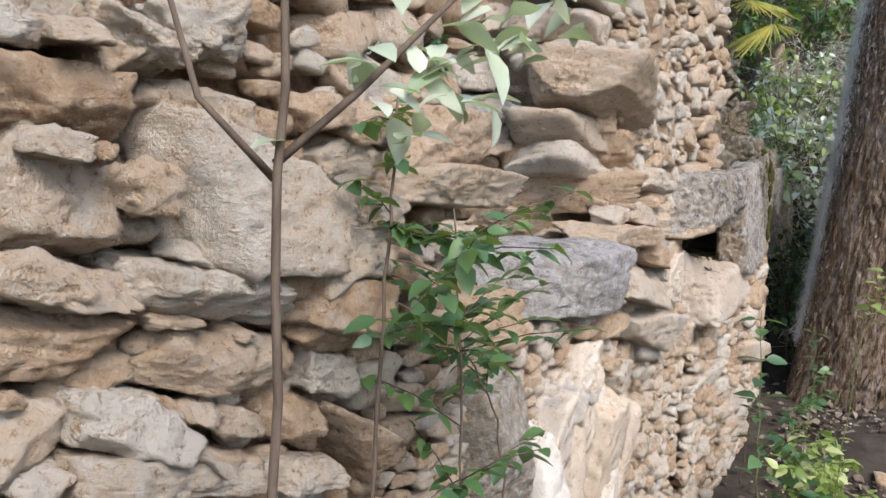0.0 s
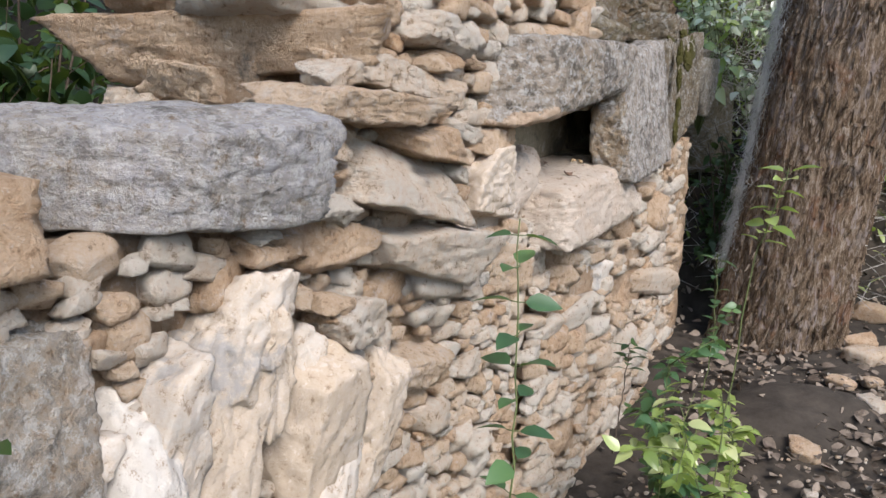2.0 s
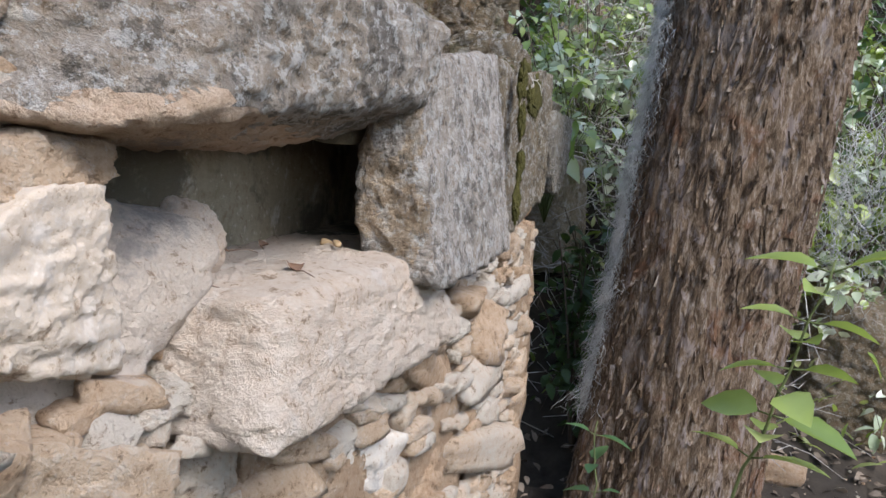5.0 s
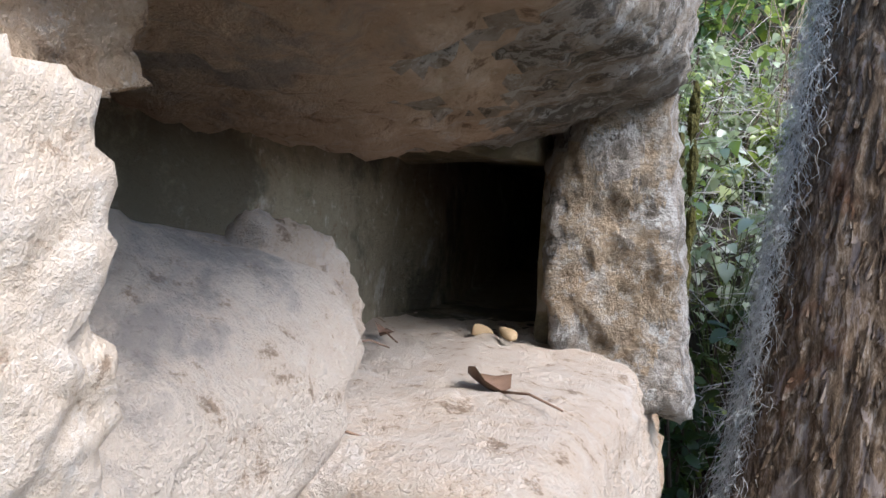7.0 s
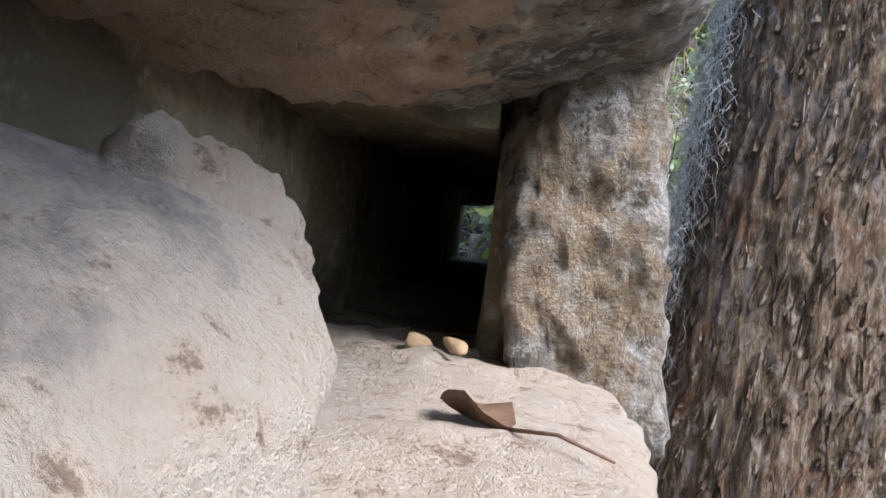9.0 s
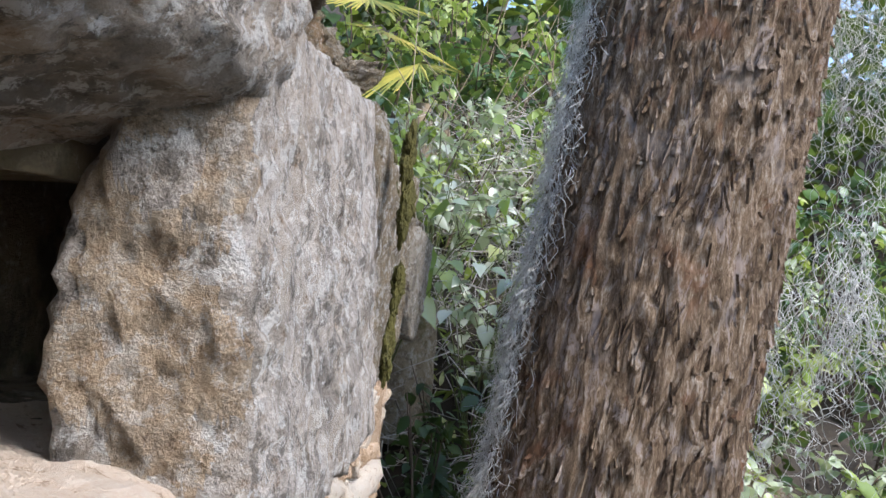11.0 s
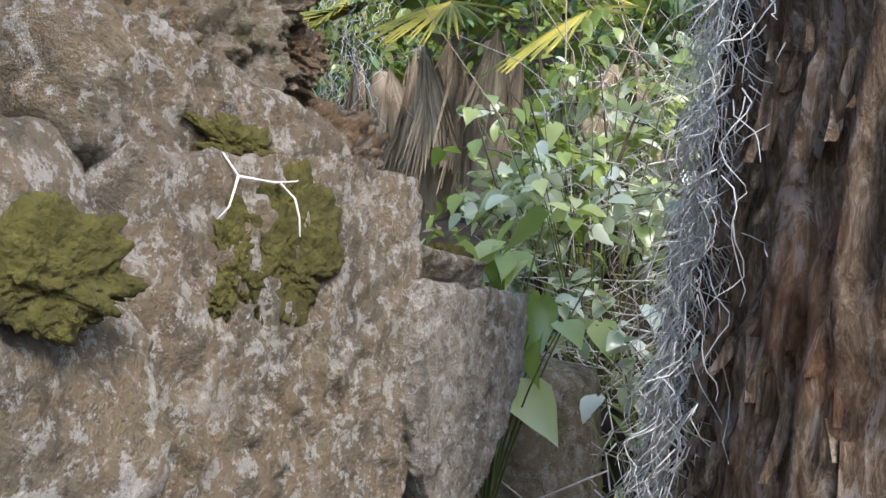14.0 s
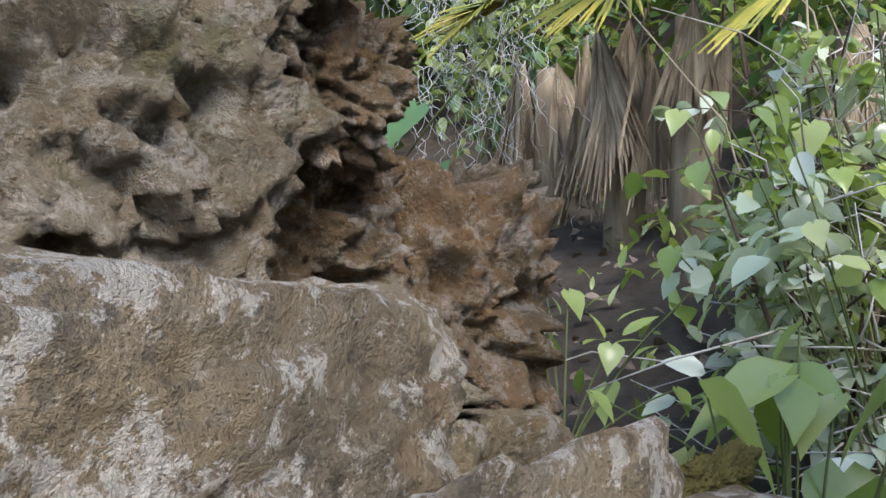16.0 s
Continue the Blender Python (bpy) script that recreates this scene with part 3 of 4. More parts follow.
block("lintel", (-0.50, 3.50, 1.675), (0.085, 4.43, 1.96), M_GREY, 41, 6, 0.026, 18, (1.5, 3, 0), 4, "grey lichened lintel slab")
block("side_wall", (-0.095, 4.33, 1.46), (0.055, 5.13, 1.955), M_GREY, 42, 6, 0.022, 16, (6, -7, 5), 3, "grey lichened side block")
block("side_wall", (-0.17, 5.10, 1.55), (-0.02, 5.60, 2.04), M_WEATHERED, 43, 6, 0.02, 24, (7, 0, 4), 4, "mossy weathered block")
block("cap_block", (-0.56, 5.50, 1.95), (-0.135, 6.02, 2.17), M_WEATHERED, 44, 6, 0.03, 24, (1, 0, 3), 3, "mossy weathered block")
block("side_wall", (-0.23, 5.56, 1.62), (-0.10, 6.08, 2.09), M_WEATHERED, 54, 6, 0.03, 22, (4, 0, 3), 3, "mossy weathered block")
block("cap_block", (-0.56, 6.00, 1.95), (-0.15, 6.36, 2.05), M_WEATHERED, 55, 6, 0.018, 20, (-2, 0, 2), 3, "mossy weathered block")
block("side_wall", (-0.21, 6.02, 1.68), (-0.10, 6.52, 1.98), M_WEATHERED, 45, 6, 0.02, 18, (4, 0, 3), 4, "mossy weathered block")
block("side_wall", (-0.50, 6.78, 1.30), (-0.12, 7.14, 1.90), M_MOSSY, 46, 5, 0.018, 16, (0, 0, 4), 4, "mossy weathered block")
block("channel_floor", (-0.40, 3.87, 1.30), (0.085, 4.80, 1.522), M_SMOOTH, 47, 6, 0.02, 11, (3, 2, 0), 4, "smooth worn sill of pinkish stone")
block("channel_stone", (-0.42, 3.56, 1.24), (-0.075, 3.89, 1.63), M_SMOOTH, 48, 6, 0.02, 16, (-20, 4, 0), 5, "rounded worn stone")
v, f = rock_verts(49, (0.12, 0.10, 0.25), 6, 5, 8, 0.02)
away = v - np.array([0.015, -0.06, 0.02])
reach = np.linalg.norm(away, axis=1)
v = v + away / reach[:, None] * np.maximum(0.045 - reach, 0)[:, None]
part("channel_stone", mesh_of("channel_stone", v, f, M_SMOOTH), channel, pose(-0.15, 3.945, 1.475, -8, 10, 0), "worn upright stone with a hollow")


def fresh_breaks(ob, axis, level, material):
    """The broken underside or end of a block shows tan stone, not the weathered skin."""
    ob.data.materials.append(material)
    c = np.array([p.center[:] for p in ob.data.polygons])
    edge = c[:, axis] + 0.03 * fbm(c, 16.0, 4, 4)
    ob.data.polygons.foreach_set("material_index", (edge < level).astype(np.int32))


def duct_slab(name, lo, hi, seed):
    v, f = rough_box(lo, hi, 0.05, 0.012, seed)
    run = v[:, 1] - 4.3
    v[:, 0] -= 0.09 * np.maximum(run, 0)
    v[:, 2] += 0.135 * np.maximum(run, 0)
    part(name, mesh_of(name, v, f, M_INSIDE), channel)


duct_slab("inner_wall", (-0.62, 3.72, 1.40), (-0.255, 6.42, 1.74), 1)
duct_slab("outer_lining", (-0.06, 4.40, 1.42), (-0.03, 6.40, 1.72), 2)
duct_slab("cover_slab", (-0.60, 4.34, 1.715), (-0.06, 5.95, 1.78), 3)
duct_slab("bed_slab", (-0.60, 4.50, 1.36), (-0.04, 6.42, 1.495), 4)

for ob in list(channel.children):
    if ob.name == "lintel":
        fresh_breaks(ob, 2, -0.085, M_SMOOTH)
    elif ob.name == "side_wall":
        fresh_breaks(ob, 1, -0.385, M_BREAK)

fill(wall_south, (-0.3, 1.86, 0.9, 2.75), 3600, (0.04, 0.15), 1, -0.045, loose=0.74)
fill(wall_north, (1.72, 3.45, 0.35, 1.50), 2600, (0.04, 0.15), 2, -0.045, most=140, loose=0.72)
fill(wall_north, (2.86, 3.70, 1.5, 2.75), 1700, (0.04, 0.13), 3, -0.07, most=70, loose=0.66)
fill(wall_north, (3.45, 3.82, 0.25, 1.36), 800, (0.04, 0.14), 24, -0.045, most=30, loose=0.62)
fill(wall_north, (3.84, 5.2, 0.25, 1.36), 3200, (0.04, 0.20), 4, -0.008, most=60, loose=0.62)
fill(wall_north, (5.2, 5.88, 0.25, 1.55), 1500, (0.03, 0.11), 14, -0.04, most=20, loose=0.62, slope=-0.09)
fill(wall_north, (4.8, 5.85, 1.30, 1.62), 260, (0.035, 0.08), 5, -0.035, most=10, slope=-0.09)
fill(wall_upper, (3.68, 4.42, 1.95, 2.85), 600, (0.06, 0.16), 6, -0.08, most=100)
fill(wall_upper, (4.40, 5.02, 1.97, 2.55), 400, (0.06, 0.17), 7, -0.16, PEBBLES_MOSSY, most=60)
fill(wall_upper, (5.0, 6.3, 1.98, 2.12), 200, (0.05, 0.12), 8, -0.25, PEBBLES_MOSSY, most=60, slope=-0.06)

# ---- trunk ----


def trunk_at(z, ang):
    """Centre and radius of the trunk at a height, in a direction."""
    k = z - 0.1
    c = np.array([0.345 + 0.115 * k, 6.13 + 0.01 * k, z])
    r = 0.305 + 0.012 * k + 0.13 * np.exp(-k / 0.35) + 0.016 * np.cos(2 * ang + 1.0) + 0.035 * np.exp(-k / 0.4) * np.cos(5 * ang)
    return c, r


def build_trunk():
    tree = thing("tree", "thick leaning tree trunk with shaggy fibrous brown bark", "tree", at=(0, 0, 0))
    na, nz = 220, 300
    zs = np.concatenate([np.linspace(0.0, 3.6, nz - 30), np.linspace(3.65, 9.0, 30)])
    ang = np.arange(na) * 2 * np.pi / na
    A, Z = np.meshgrid(ang, zs)
    A, Z = A.ravel(), Z.ravel()
    k = Z - 0.1
    r = 0.305 + 0.012 * k + 0.13 * np.exp(-np.maximum(k, 0) / 0.35) + 0.016 * np.cos(2 * A + 1.0) + 0.035 * np.exp(-np.maximum(k, 0) / 0.4) * np.cos(5 * A)
    q = np.stack([np.cos(A) * 0.3, np.sin(A) * 0.3, Z * 0.13], 1)
    w = np.stack([np.cos(A) * 0.3, np.sin(A) * 0.3, Z * 0.42], 1)
    hollow = np.maximum(fbm(w, 13.0, 3, 15) - 0.25, 0)
    r = r + fbm(q, 9.0, 2, 3) * 0.014 - np.abs(fbm(q, 26.0, 4, 5, 0.65)) * 0.022 - np.abs(fbm(w, 34.0, 3, 25, 0.6)) * 0.012 - hollow * 0.030
    x = 0.345 + 0.115 * k + np.cos(A) * r
    y = 6.13 + 0.01 * k + np.sin(A) * r
    v = np.stack([x, y, Z], 1)
    f = [(j * na + i, j * na + (i + 1) % na, (j + 1) * na + (i + 1) % na, (j + 1) * na + i) for j in range(len(zs) - 1) for i in range(na)]
    part("trunk", mesh_of("trunk", v, f, M_BARK), tree)
    rng = random.Random(5)
    soup = Soup()
    for _ in range(2200):
        z = rng.uniform(0.25, 3.4)
        a = rng.uniform(math.pi * 0.85, math.pi * 2.25)
        c, rad = trunk_at(z, a)
        ln, wd = rng.choice((0.02, 0.03, 0.04, 0.055, 0.08)) * rng.uniform(0.7, 1.2), rng.choice((0.003, 0.004, 0.006, 0.009, 0.013))
        out = np.array([math.cos(a), math.sin(a), 0])
        side = np.array([-math.sin(a), math.cos(a), 0])
        lean = rng.gauss(0, 0.22)
        up = np.array([0.13 + lean * side[0], lean * side[1], 1.0])
        base = c + out * (rad - 0.004)
        lift = rng.choice((0.0, 0.002, 0.005, 0.014))
        pts, n = [], 4
        for j in range(n + 1):
            s = j / n
            w = wd * (0.35 + 0.65 * math.sin(math.pi * min(1, 0.15 + 0.8 * s))) * rng.uniform(0.45, 1.2)
            mid = base + up * ln * (s - 0.5) + out * (lift * (1 - s) ** 2)
            for d in (-1, 1):
                pts.append(mid + side * w * d - out * 0.003)
            pts.append(mid + out * 0.005)
        fs = []
        for j in range(n):
            p, o = 3 * j, 3 * (j + 1)
            fs += [(p, p + 2, o + 2, o), (p + 2, p + 1, o + 1, o + 2)]
        soup.add(pts, fs)
    tagged(part("bark", soup.mesh("bark", M_BARK, False), tree), "peeling fibrous bark strips", kind="stuff")
    soup = Soup()
    rng = random.Random(9)
    for _ in range(14):
        a = rng.uniform(0, 6.28)
        h = rng.uniform(7.0, 8.9)
        c, rad = trunk_at(h, a)
        d = np.array([math.cos(a), math.sin(a), 0.5])
        pts = [c + d * s * 3.0 + np.array([0, 0, -0.25 * s * s * 3]) for s in np.linspace(0, 1, 6)]
        soup.add(*tube(pts, np.linspace(0.08, 0.015, 6), 6))
    tagged(part("limb", soup.mesh("limb", M_BARK), tree), kind="stuff")
    soup = Soup()
    for _ in range(900):
        a, d = rng.uniform(0, 6.28), rng.uniform(0.4, 2.2)
        p = (0.9 + math.cos(a) * d, 6.1 + math.sin(a) * d, rng.uniform(8.5, 12.0))
        add_leaf(soup, LANCE, p, (rng.uniform(-1, 1), rng.uniform(-1, 1), rng.uniform(-0.8, 0.3)), rng.uniform(0.1, 0.2), rng.uniform(0, 6))
    tagged(part("crown", soup.mesh("crown", M_LEAF), tree), kind="stuff")
    return tree


build_trunk()


# ---- grey air plant strands ----
def strand(soup, at, length, rng, lean=(0, 0), thick=0.0011):
    pts, p = [], np.array(at, float)
    n = max(6, int(length / 0.013))
    ph, curl = rng.uniform(0, 6.28), rng.uniform(0.005, 0.013)
    d = np.array([rng.gauss(0, 0.25), rng.gauss(0, 0.25), -1.0])
    for k in range(n):
        pts.append(p.copy())
        d = 0.75 * d + 0.25 * np.array([rng.gauss(lean[0], 1.2), rng.gauss(lean[1], 1.2), -0.75 + rng.gauss(0, 1.0)])
        p = p + d * 0.015 + np.array([math.sin(ph + k * 1.1), math.cos(ph + k * 0.9), 0]) * curl
    soup.add(*tube(pts, np.linspace(thick, thick * 0.5, len(pts)), 3))


def build_air_plants():
    rng = random.Random(21)
    soup = Soup()
    for _ in range(3000):
        z = rng.uniform(0.9, 3.2)
        a = math.pi + rng.gauss(0.20, 0.16)
        c, r = trunk_at(z, a)
        p = c + np.array([math.cos(a), math.sin(a), 0]) * (r + rng.uniform(-0.005, 0.03))
        strand(soup, p, rng.uniform(0.04, 0.13), rng, thick=0.0009)
    tagged(new("air_plant", soup.mesh("air_plant", M_AIRMOSS)), "grey hanging air plant strands clinging to the trunk", "moss", kind="stuff")
    soup = Soup()
    for _ in range(26):
        tuft = (rng.gauss(1.10, 0.12), rng.gauss(6.38, 0.14), rng.uniform(1.7, 3.3))
        for _ in range(18):
            p = tuple(c + rng.gauss(0, 0.04) for c in tuft)
            strand(soup, p, rng.uniform(0.2, 0.7), rng, thick=0.0013)
    tagged(new("air_plant", soup.mesh("air_plant", M_AIRMOSS)), "curtain of grey hanging air plant beside the trunk", "moss", kind="stuff")
    soup = Soup()
    for _ in range(150):
        p = (rng.gauss(-2.25, 0.22), rng.gauss(8.6, 0.2), rng.uniform(3.3, 4.4))
        strand(soup, p, rng.uniform(0.4, 0.9), rng, thick=0.0022)
    tagged(new("air_plant", soup.mesh("air_plant", M_AIRMOSS)), "grey air plant hanging on the bank", "moss", kind="stuff")


build_air_plants()


# ---- plants ----
def bush(label, at, height, spread, leaves, size, shape, leaf_mat, seed, stems=6, name="bush", low=0.1, stem_mat=None):
    """A loose shrub: forked stems with leaves hung along them."""
    rng = random.Random(seed)
    root = thing(name, label, "shrub", at=at)
    wood, crown = Soup(), Soup()
    per = max(4, leaves // (stems * 5))
    for _ in range(stems):
        a = rng.uniform(0, 6.28)
        tip = np.array([math.cos(a) * spread[0] * rng.uniform(0.2, 1), math.sin(a) * spread[1] * rng.uniform(0.2, 1), height * rng.uniform(0.7, 1.0)])
        mid = tip * np.array([0.35, 0.35, 0.55]) + np.array([rng.gauss(0, 0.04), rng.gauss(0, 0.04), 0])
        main = [(1 - s) ** 2 * np.zeros(3) + 2 * s * (1 - s) * mid + s * s * tip for s in np.linspace(0, 1, 9)]
        wood.add(*tube(main, np.linspace(0.006 + 0.004 * height, 0.002, 9), 5))
        for _ in range(5):
            s = rng.uniform(low + 0.15, 1.0)
            b0 = main[int(s * 8)]
            b1 = b0 + np.array([rng.gauss(0, 0.33) * spread[0], rng.gauss(0, 0.33) * spread[1], rng.gauss(0.05, 0.15) * height])
            twig = [b0 + (b1 - b0) * u + np.array([0, 0, 0.05 * math.sin(u * 3.1)]) for u in np.linspace(0, 1, 5)]
            wood.add(*tube(twig, np.linspace(0.003, 0.0012, 5), 4))
            for _ in range(per):
                u = rng.random() ** 0.7
                p = b0 + (b1 - b0) * u + np.array([rng.gauss(0, 0.4) * size, rng.gauss(0, 0.4) * size, 0.05 * math.sin(u * 3.1) + rng.gauss(0, 0.3) * size])
                d = (rng.gauss(0, 1), rng.gauss(0, 1), rng.gauss(-0.35, 0.5))
                add_leaf(crown, shape, p, d, size * rng.uniform(0.55, 1.2), rng.gauss(0, 0.5))
    tagged(part("stem", wood.mesh("stem", stem_mat or M_STEM), root), kind="stuff")
    tagged(part("foliage", crown.mesh("foliage", leaf_mat), root), kind="stuff")
    return root


def gz(x, y):
    return float(ground_z(np.array(float(x)), np.array(float(y))))


rng = random.Random(77)
# mostly pale leaves here, so the bank's sunlight comes from leaf colour
for k in range(17):
    x, y = -0.45 + 0.11 * k + rng.uniform(-0.1, 0.1), rng.uniform(7.0, 8.3)
    bush("light green shrub with thin leaves on the bank", (x, y, gz(x, y) - 0.05), rng.uniform(0.5, 1.25), (0.5, 0.45), 560, rng.uniform(0.05, 0.075), LEAF,
         (M_PALE, M_LIGHT, M_PALE)[k % 3], 300 + k, 6)
for k in range(14):
    x, y = -2.6 + 0.5 * k + rng.uniform(-0.2, 0.2), rng.uniform(9.0, 10.3)
    bush("light green shrub among dry stalks", (x, y, gz(x, y) - 0.05), rng.uniform(1.2, 2.2), (0.9, 0.7), 520, 0.10, LEAF, (M_LIGHT, M_LEAF)[k % 2], 340 + k, 7)
for k in range(8):
    x, y = 1.2 + 0.32 * k, rng.uniform(7.2, 8.4)
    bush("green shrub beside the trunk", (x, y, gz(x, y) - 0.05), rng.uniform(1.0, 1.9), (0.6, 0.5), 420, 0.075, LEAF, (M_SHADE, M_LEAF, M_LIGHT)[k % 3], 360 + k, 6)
for k in range(10):
    x, y = -2.3 + rng.uniform(-0.7, 0.7), 2.2 + 0.5 * k
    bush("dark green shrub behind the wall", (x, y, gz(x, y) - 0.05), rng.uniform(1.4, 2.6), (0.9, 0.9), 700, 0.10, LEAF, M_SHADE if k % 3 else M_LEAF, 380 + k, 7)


# two shrubs added to darken the gap, in place of its deep shade
bush("added dark shrub standing in for the shade in the gap beside the trunk", (-0.02, 6.52, 0.55), 1.0, (0.22, 0.16), 300, 0.07, LEAF, M_SHADE, 399, 6)
bush("added dark shrub standing in for the shade in the gap behind the trunk", (0.05, 6.8, 0.75), 0.9, (0.4, 0.2), 300, 0.07, LEAF, M_SHADE, 398, 6)

def far_woods():
    rng = random.Random(4)
    soup = Soup()
    for _ in range(26000):
        x = rng.uniform(-14, 14)
        y = rng.uniform(10.5, 15)
        if rng.random() < 0.35:
            x, y = rng.uniform(-9, -4.2), rng.uniform(0, 15)
        z = min(gz(x, y), 9) + rng.random() ** 0.8 * (2.6 if y > 10.5 else 4.0)
        add_leaf(soup, LANCE if rng.random() < 0.3 else LEAF, (x, y, z), (rng.gauss(0, 1), rng.gauss(0, 1), rng.gauss(-0.3, 0.5)), rng.uniform(0.14, 0.34), rng.gauss(0, 0.6))
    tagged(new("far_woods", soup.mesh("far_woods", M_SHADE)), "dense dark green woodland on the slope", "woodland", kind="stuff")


far_woods()


# ---- saplings and seedlings ----
def leafy_stem(name, label, stem, radius, pairs, size, shape, leaf_mat, seed, start=0.4, stem_mat=None, branches=0, reach=0.12):
    """A thin upright plant: a stem through given points, with pairs of leaves and some side twigs."""
    rng = random.Random(seed)
    root = thing(name, label, "plant", at=stem[0])
    base = np.array(stem[0], float)
    ctrl = np.array(stem, float) - base
    t = np.linspace(0, 1, 22)
    at = np.linspace(0, 1, len(ctrl))
    line = np.stack([np.interp(t, at, ctrl[:, k]) for k in range(3)], 1)
    line[1:-1] += np.array([[rng.gauss(0, 0.0025), rng.gauss(0, 0.0025), 0] for _ in range(20)])
    wood, crown = Soup(), Soup()
    wood.add(*tube(line, np.linspace(radius, radius * 0.4, 22), 7))
    for k in range(pairs):
        s = start + (1 - start) * (k + 0.5) / pairs
        p = np.array([np.interp(s, t, line[:, c]) for c in range(3)])
        a = k * 1.57 + rng.uniform(-0.4, 0.4)
        for side in (0, math.pi):
            d = (math.cos(a + side), math.sin(a + side), rng.uniform(-0.1, 0.5))
            q = p + np.array(d) * size * 0.2
            wood.add(*tube([p, q], [0.0012, 0.0009], 4))
            add_leaf(crown, shape, q, d, size * rng.uniform(0.7, 1.15), rng.gauss(0, 0.3))
    for _ in range(branches):
        s = rng.uniform(start, 0.95)
        p = np.array([np.interp(s, t, line[:, c]) for c in range(3)])
        a = rng.uniform(0, 6.28)
        e = p + np.array([math.cos(a) * reach, math.sin(a) * reach * 1.6, rng.uniform(-0.05, 0.12)]) * rng.uniform(0.5, 1.3)
        wood.add(*tube([p, (p + e) / 2 + np.array([0, 0, 0.012]), e], [0.0018, 0.0014, 0.0009], 4))
        for u in np.linspace(0.25, 1.0, 5):
            b = p + (e - p) * u
            for side in (0, 2.6):
                d = (math.cos(a + side + rng.gauss(0, 0.6)), math.sin(a + side + rng.gauss(0, 0.6)), rng.uniform(-0.5, 0.4))
                add_leaf(crown, shape, b, d, size * rng.uniform(0.6, 1.1), rng.gauss(0, 0.4))
    tagged(part("stem", wood.mesh("stem", stem_mat or M_STEM), root), kind="stuff")
    if crown.n:
        tagged(part("foliage", crown.mesh("foliage", leaf_mat), root), kind="stuff")
    return root


fork = leafy_stem("sapling", "slender forked grey sapling with a few light leaves", [(0.385, 0.79, 0.2), (0.405, 0.775, 1.2), (0.41, 0.765, 1.95), (0.43, 0.79, 2.5)], 0.0075, 2, 0.04, LEAF, M_LIGHT, 51, 0.96)
for name, pts in (("left", [(0, 0, 1.745), (-0.05, -0.05, 1.82), (-0.11, -0.10, 2.1)]), ("right", [(0.02, -0.02, 1.76), (0.06, 0.05, 1.83), (0.11, 0.14, 1.93), (0.15, 0.24, 2.0)])):
    part("branch", mesh_of("branch", *tube(pts, np.linspace(0.005, 0.002, len(pts)), 6), M_STEM), fork)
soup = Soup()
rng = random.Random(8)
for _ in range(70):
    u = rng.random()
    p = (0.06 + 0.12 * u + rng.gauss(0, 0.02), 0.05 + 0.25 * u + rng.gauss(0, 0.045), 1.83 + 0.12 * u + rng.gauss(0.0, 0.035))
    add_leaf(soup, LEAF, p, (rng.gauss(0, 1), rng.gauss(0, 1), rng.gauss(-0.2, 0.4)), rng.uniform(0.03, 0.058), rng.gauss(0, 0.5))
tagged(part("foliage", soup.mesh("foliage", M_PALE), fork), kind="stuff")

leafy_stem("sapling", "dark green leafy sapling in front of the wall", [(0.10, 1.28, 0.3), (0.10, 1.33, 1.2), (0.08, 1.40, 1.75), (0.05, 1.47, 2.1)], 0.006, 3, 0.05, LEAF, M_LEAF, 52, 0.72, None, 5, 0.10)
leafy_stem("sapling", "dark green leafy sapling with crowded leaves", [(0.20, 1.50, 0.4), (0.18, 1.54, 1.1), (0.16, 1.54, 1.6), (0.14, 1.53, 1.88)], 0.004, 5, 0.055, LEAF, M_LEAF, 53, 0.45, None, 30, 0.21)
leafy_stem("sapling", "thin dark twig with sparse leaves", [(0.15, 1.78, 0.4), (0.14, 1.80, 1.1), (0.12, 1.78, 1.4), (0.06, 1.68, 1.62)], 0.004, 2, 0.045, LEAF, M_LEAF, 54, 0.7, None, 4, 0.12)
leafy_stem("seedling", "green seedling with paired leaves before the wall", [(0.50, 2.66, 0.25), (0.52, 2.65, 1.0), (0.49, 2.68, 1.57)], 0.003, 9, 0.066, LEAF, M_LEAF, 55, 0.55, M_GREENSTEM)
leafy_stem("seedling", "light green seedling beside the trunk", [(0.58, 3.92, 0.26), (0.65, 3.88, 1.3), (0.73, 3.82, 1.60)], 0.003, 9, 0.068, LEAF, M_LIGHT, 56, 0.62, M_GREENSTEM)
leafy_stem("seedling", "green climbing seedling beside the wall's end", [(0.36, 4.62, 0.36), (0.40, 4.64, 0.85), (0.39, 4.63, 1.2)], 0.003, 7, 0.06, LEAF, M_LEAF, 57, 0.4, M_GREENSTEM, 3, 0.08)
rng = random.Random(31)
for k in range(12):
    x, y = rng.uniform(0.22, 0.42) if k < 6 else rng.uniform(0.3, 0.6), 2.75 + 0.125 * k
    z, h = gz(x, y), rng.uniform(0.28, 0.45) + (0.3 if k > 6 else 0)
    leafy_stem("seedling", "low green seedling at the foot of the wall", [(x, y, z), (x + rng.gauss(0, 0.03), y + rng.gauss(0, 0.05), z + h * 0.6), (x + rng.gauss(0, 0.05), y + rng.gauss(0, 0.06), z + h)],
               0.003, 5, rng.uniform(0.055, 0.08), LEAF, M_LIGHT if k % 2 else M_LEAF, 600 + k, 0.25, M_GREENSTEM, 9, 0.14)
leafy_stem("seedling", "dark green rosette growing from the wall's foot", [(0.15, 4.28, 0.45), (0.17, 4.29, 0.7), (0.18, 4.30, 0.89)], 0.003, 6, 0.06, LEAF, M_SHADE, 58, 0.7)


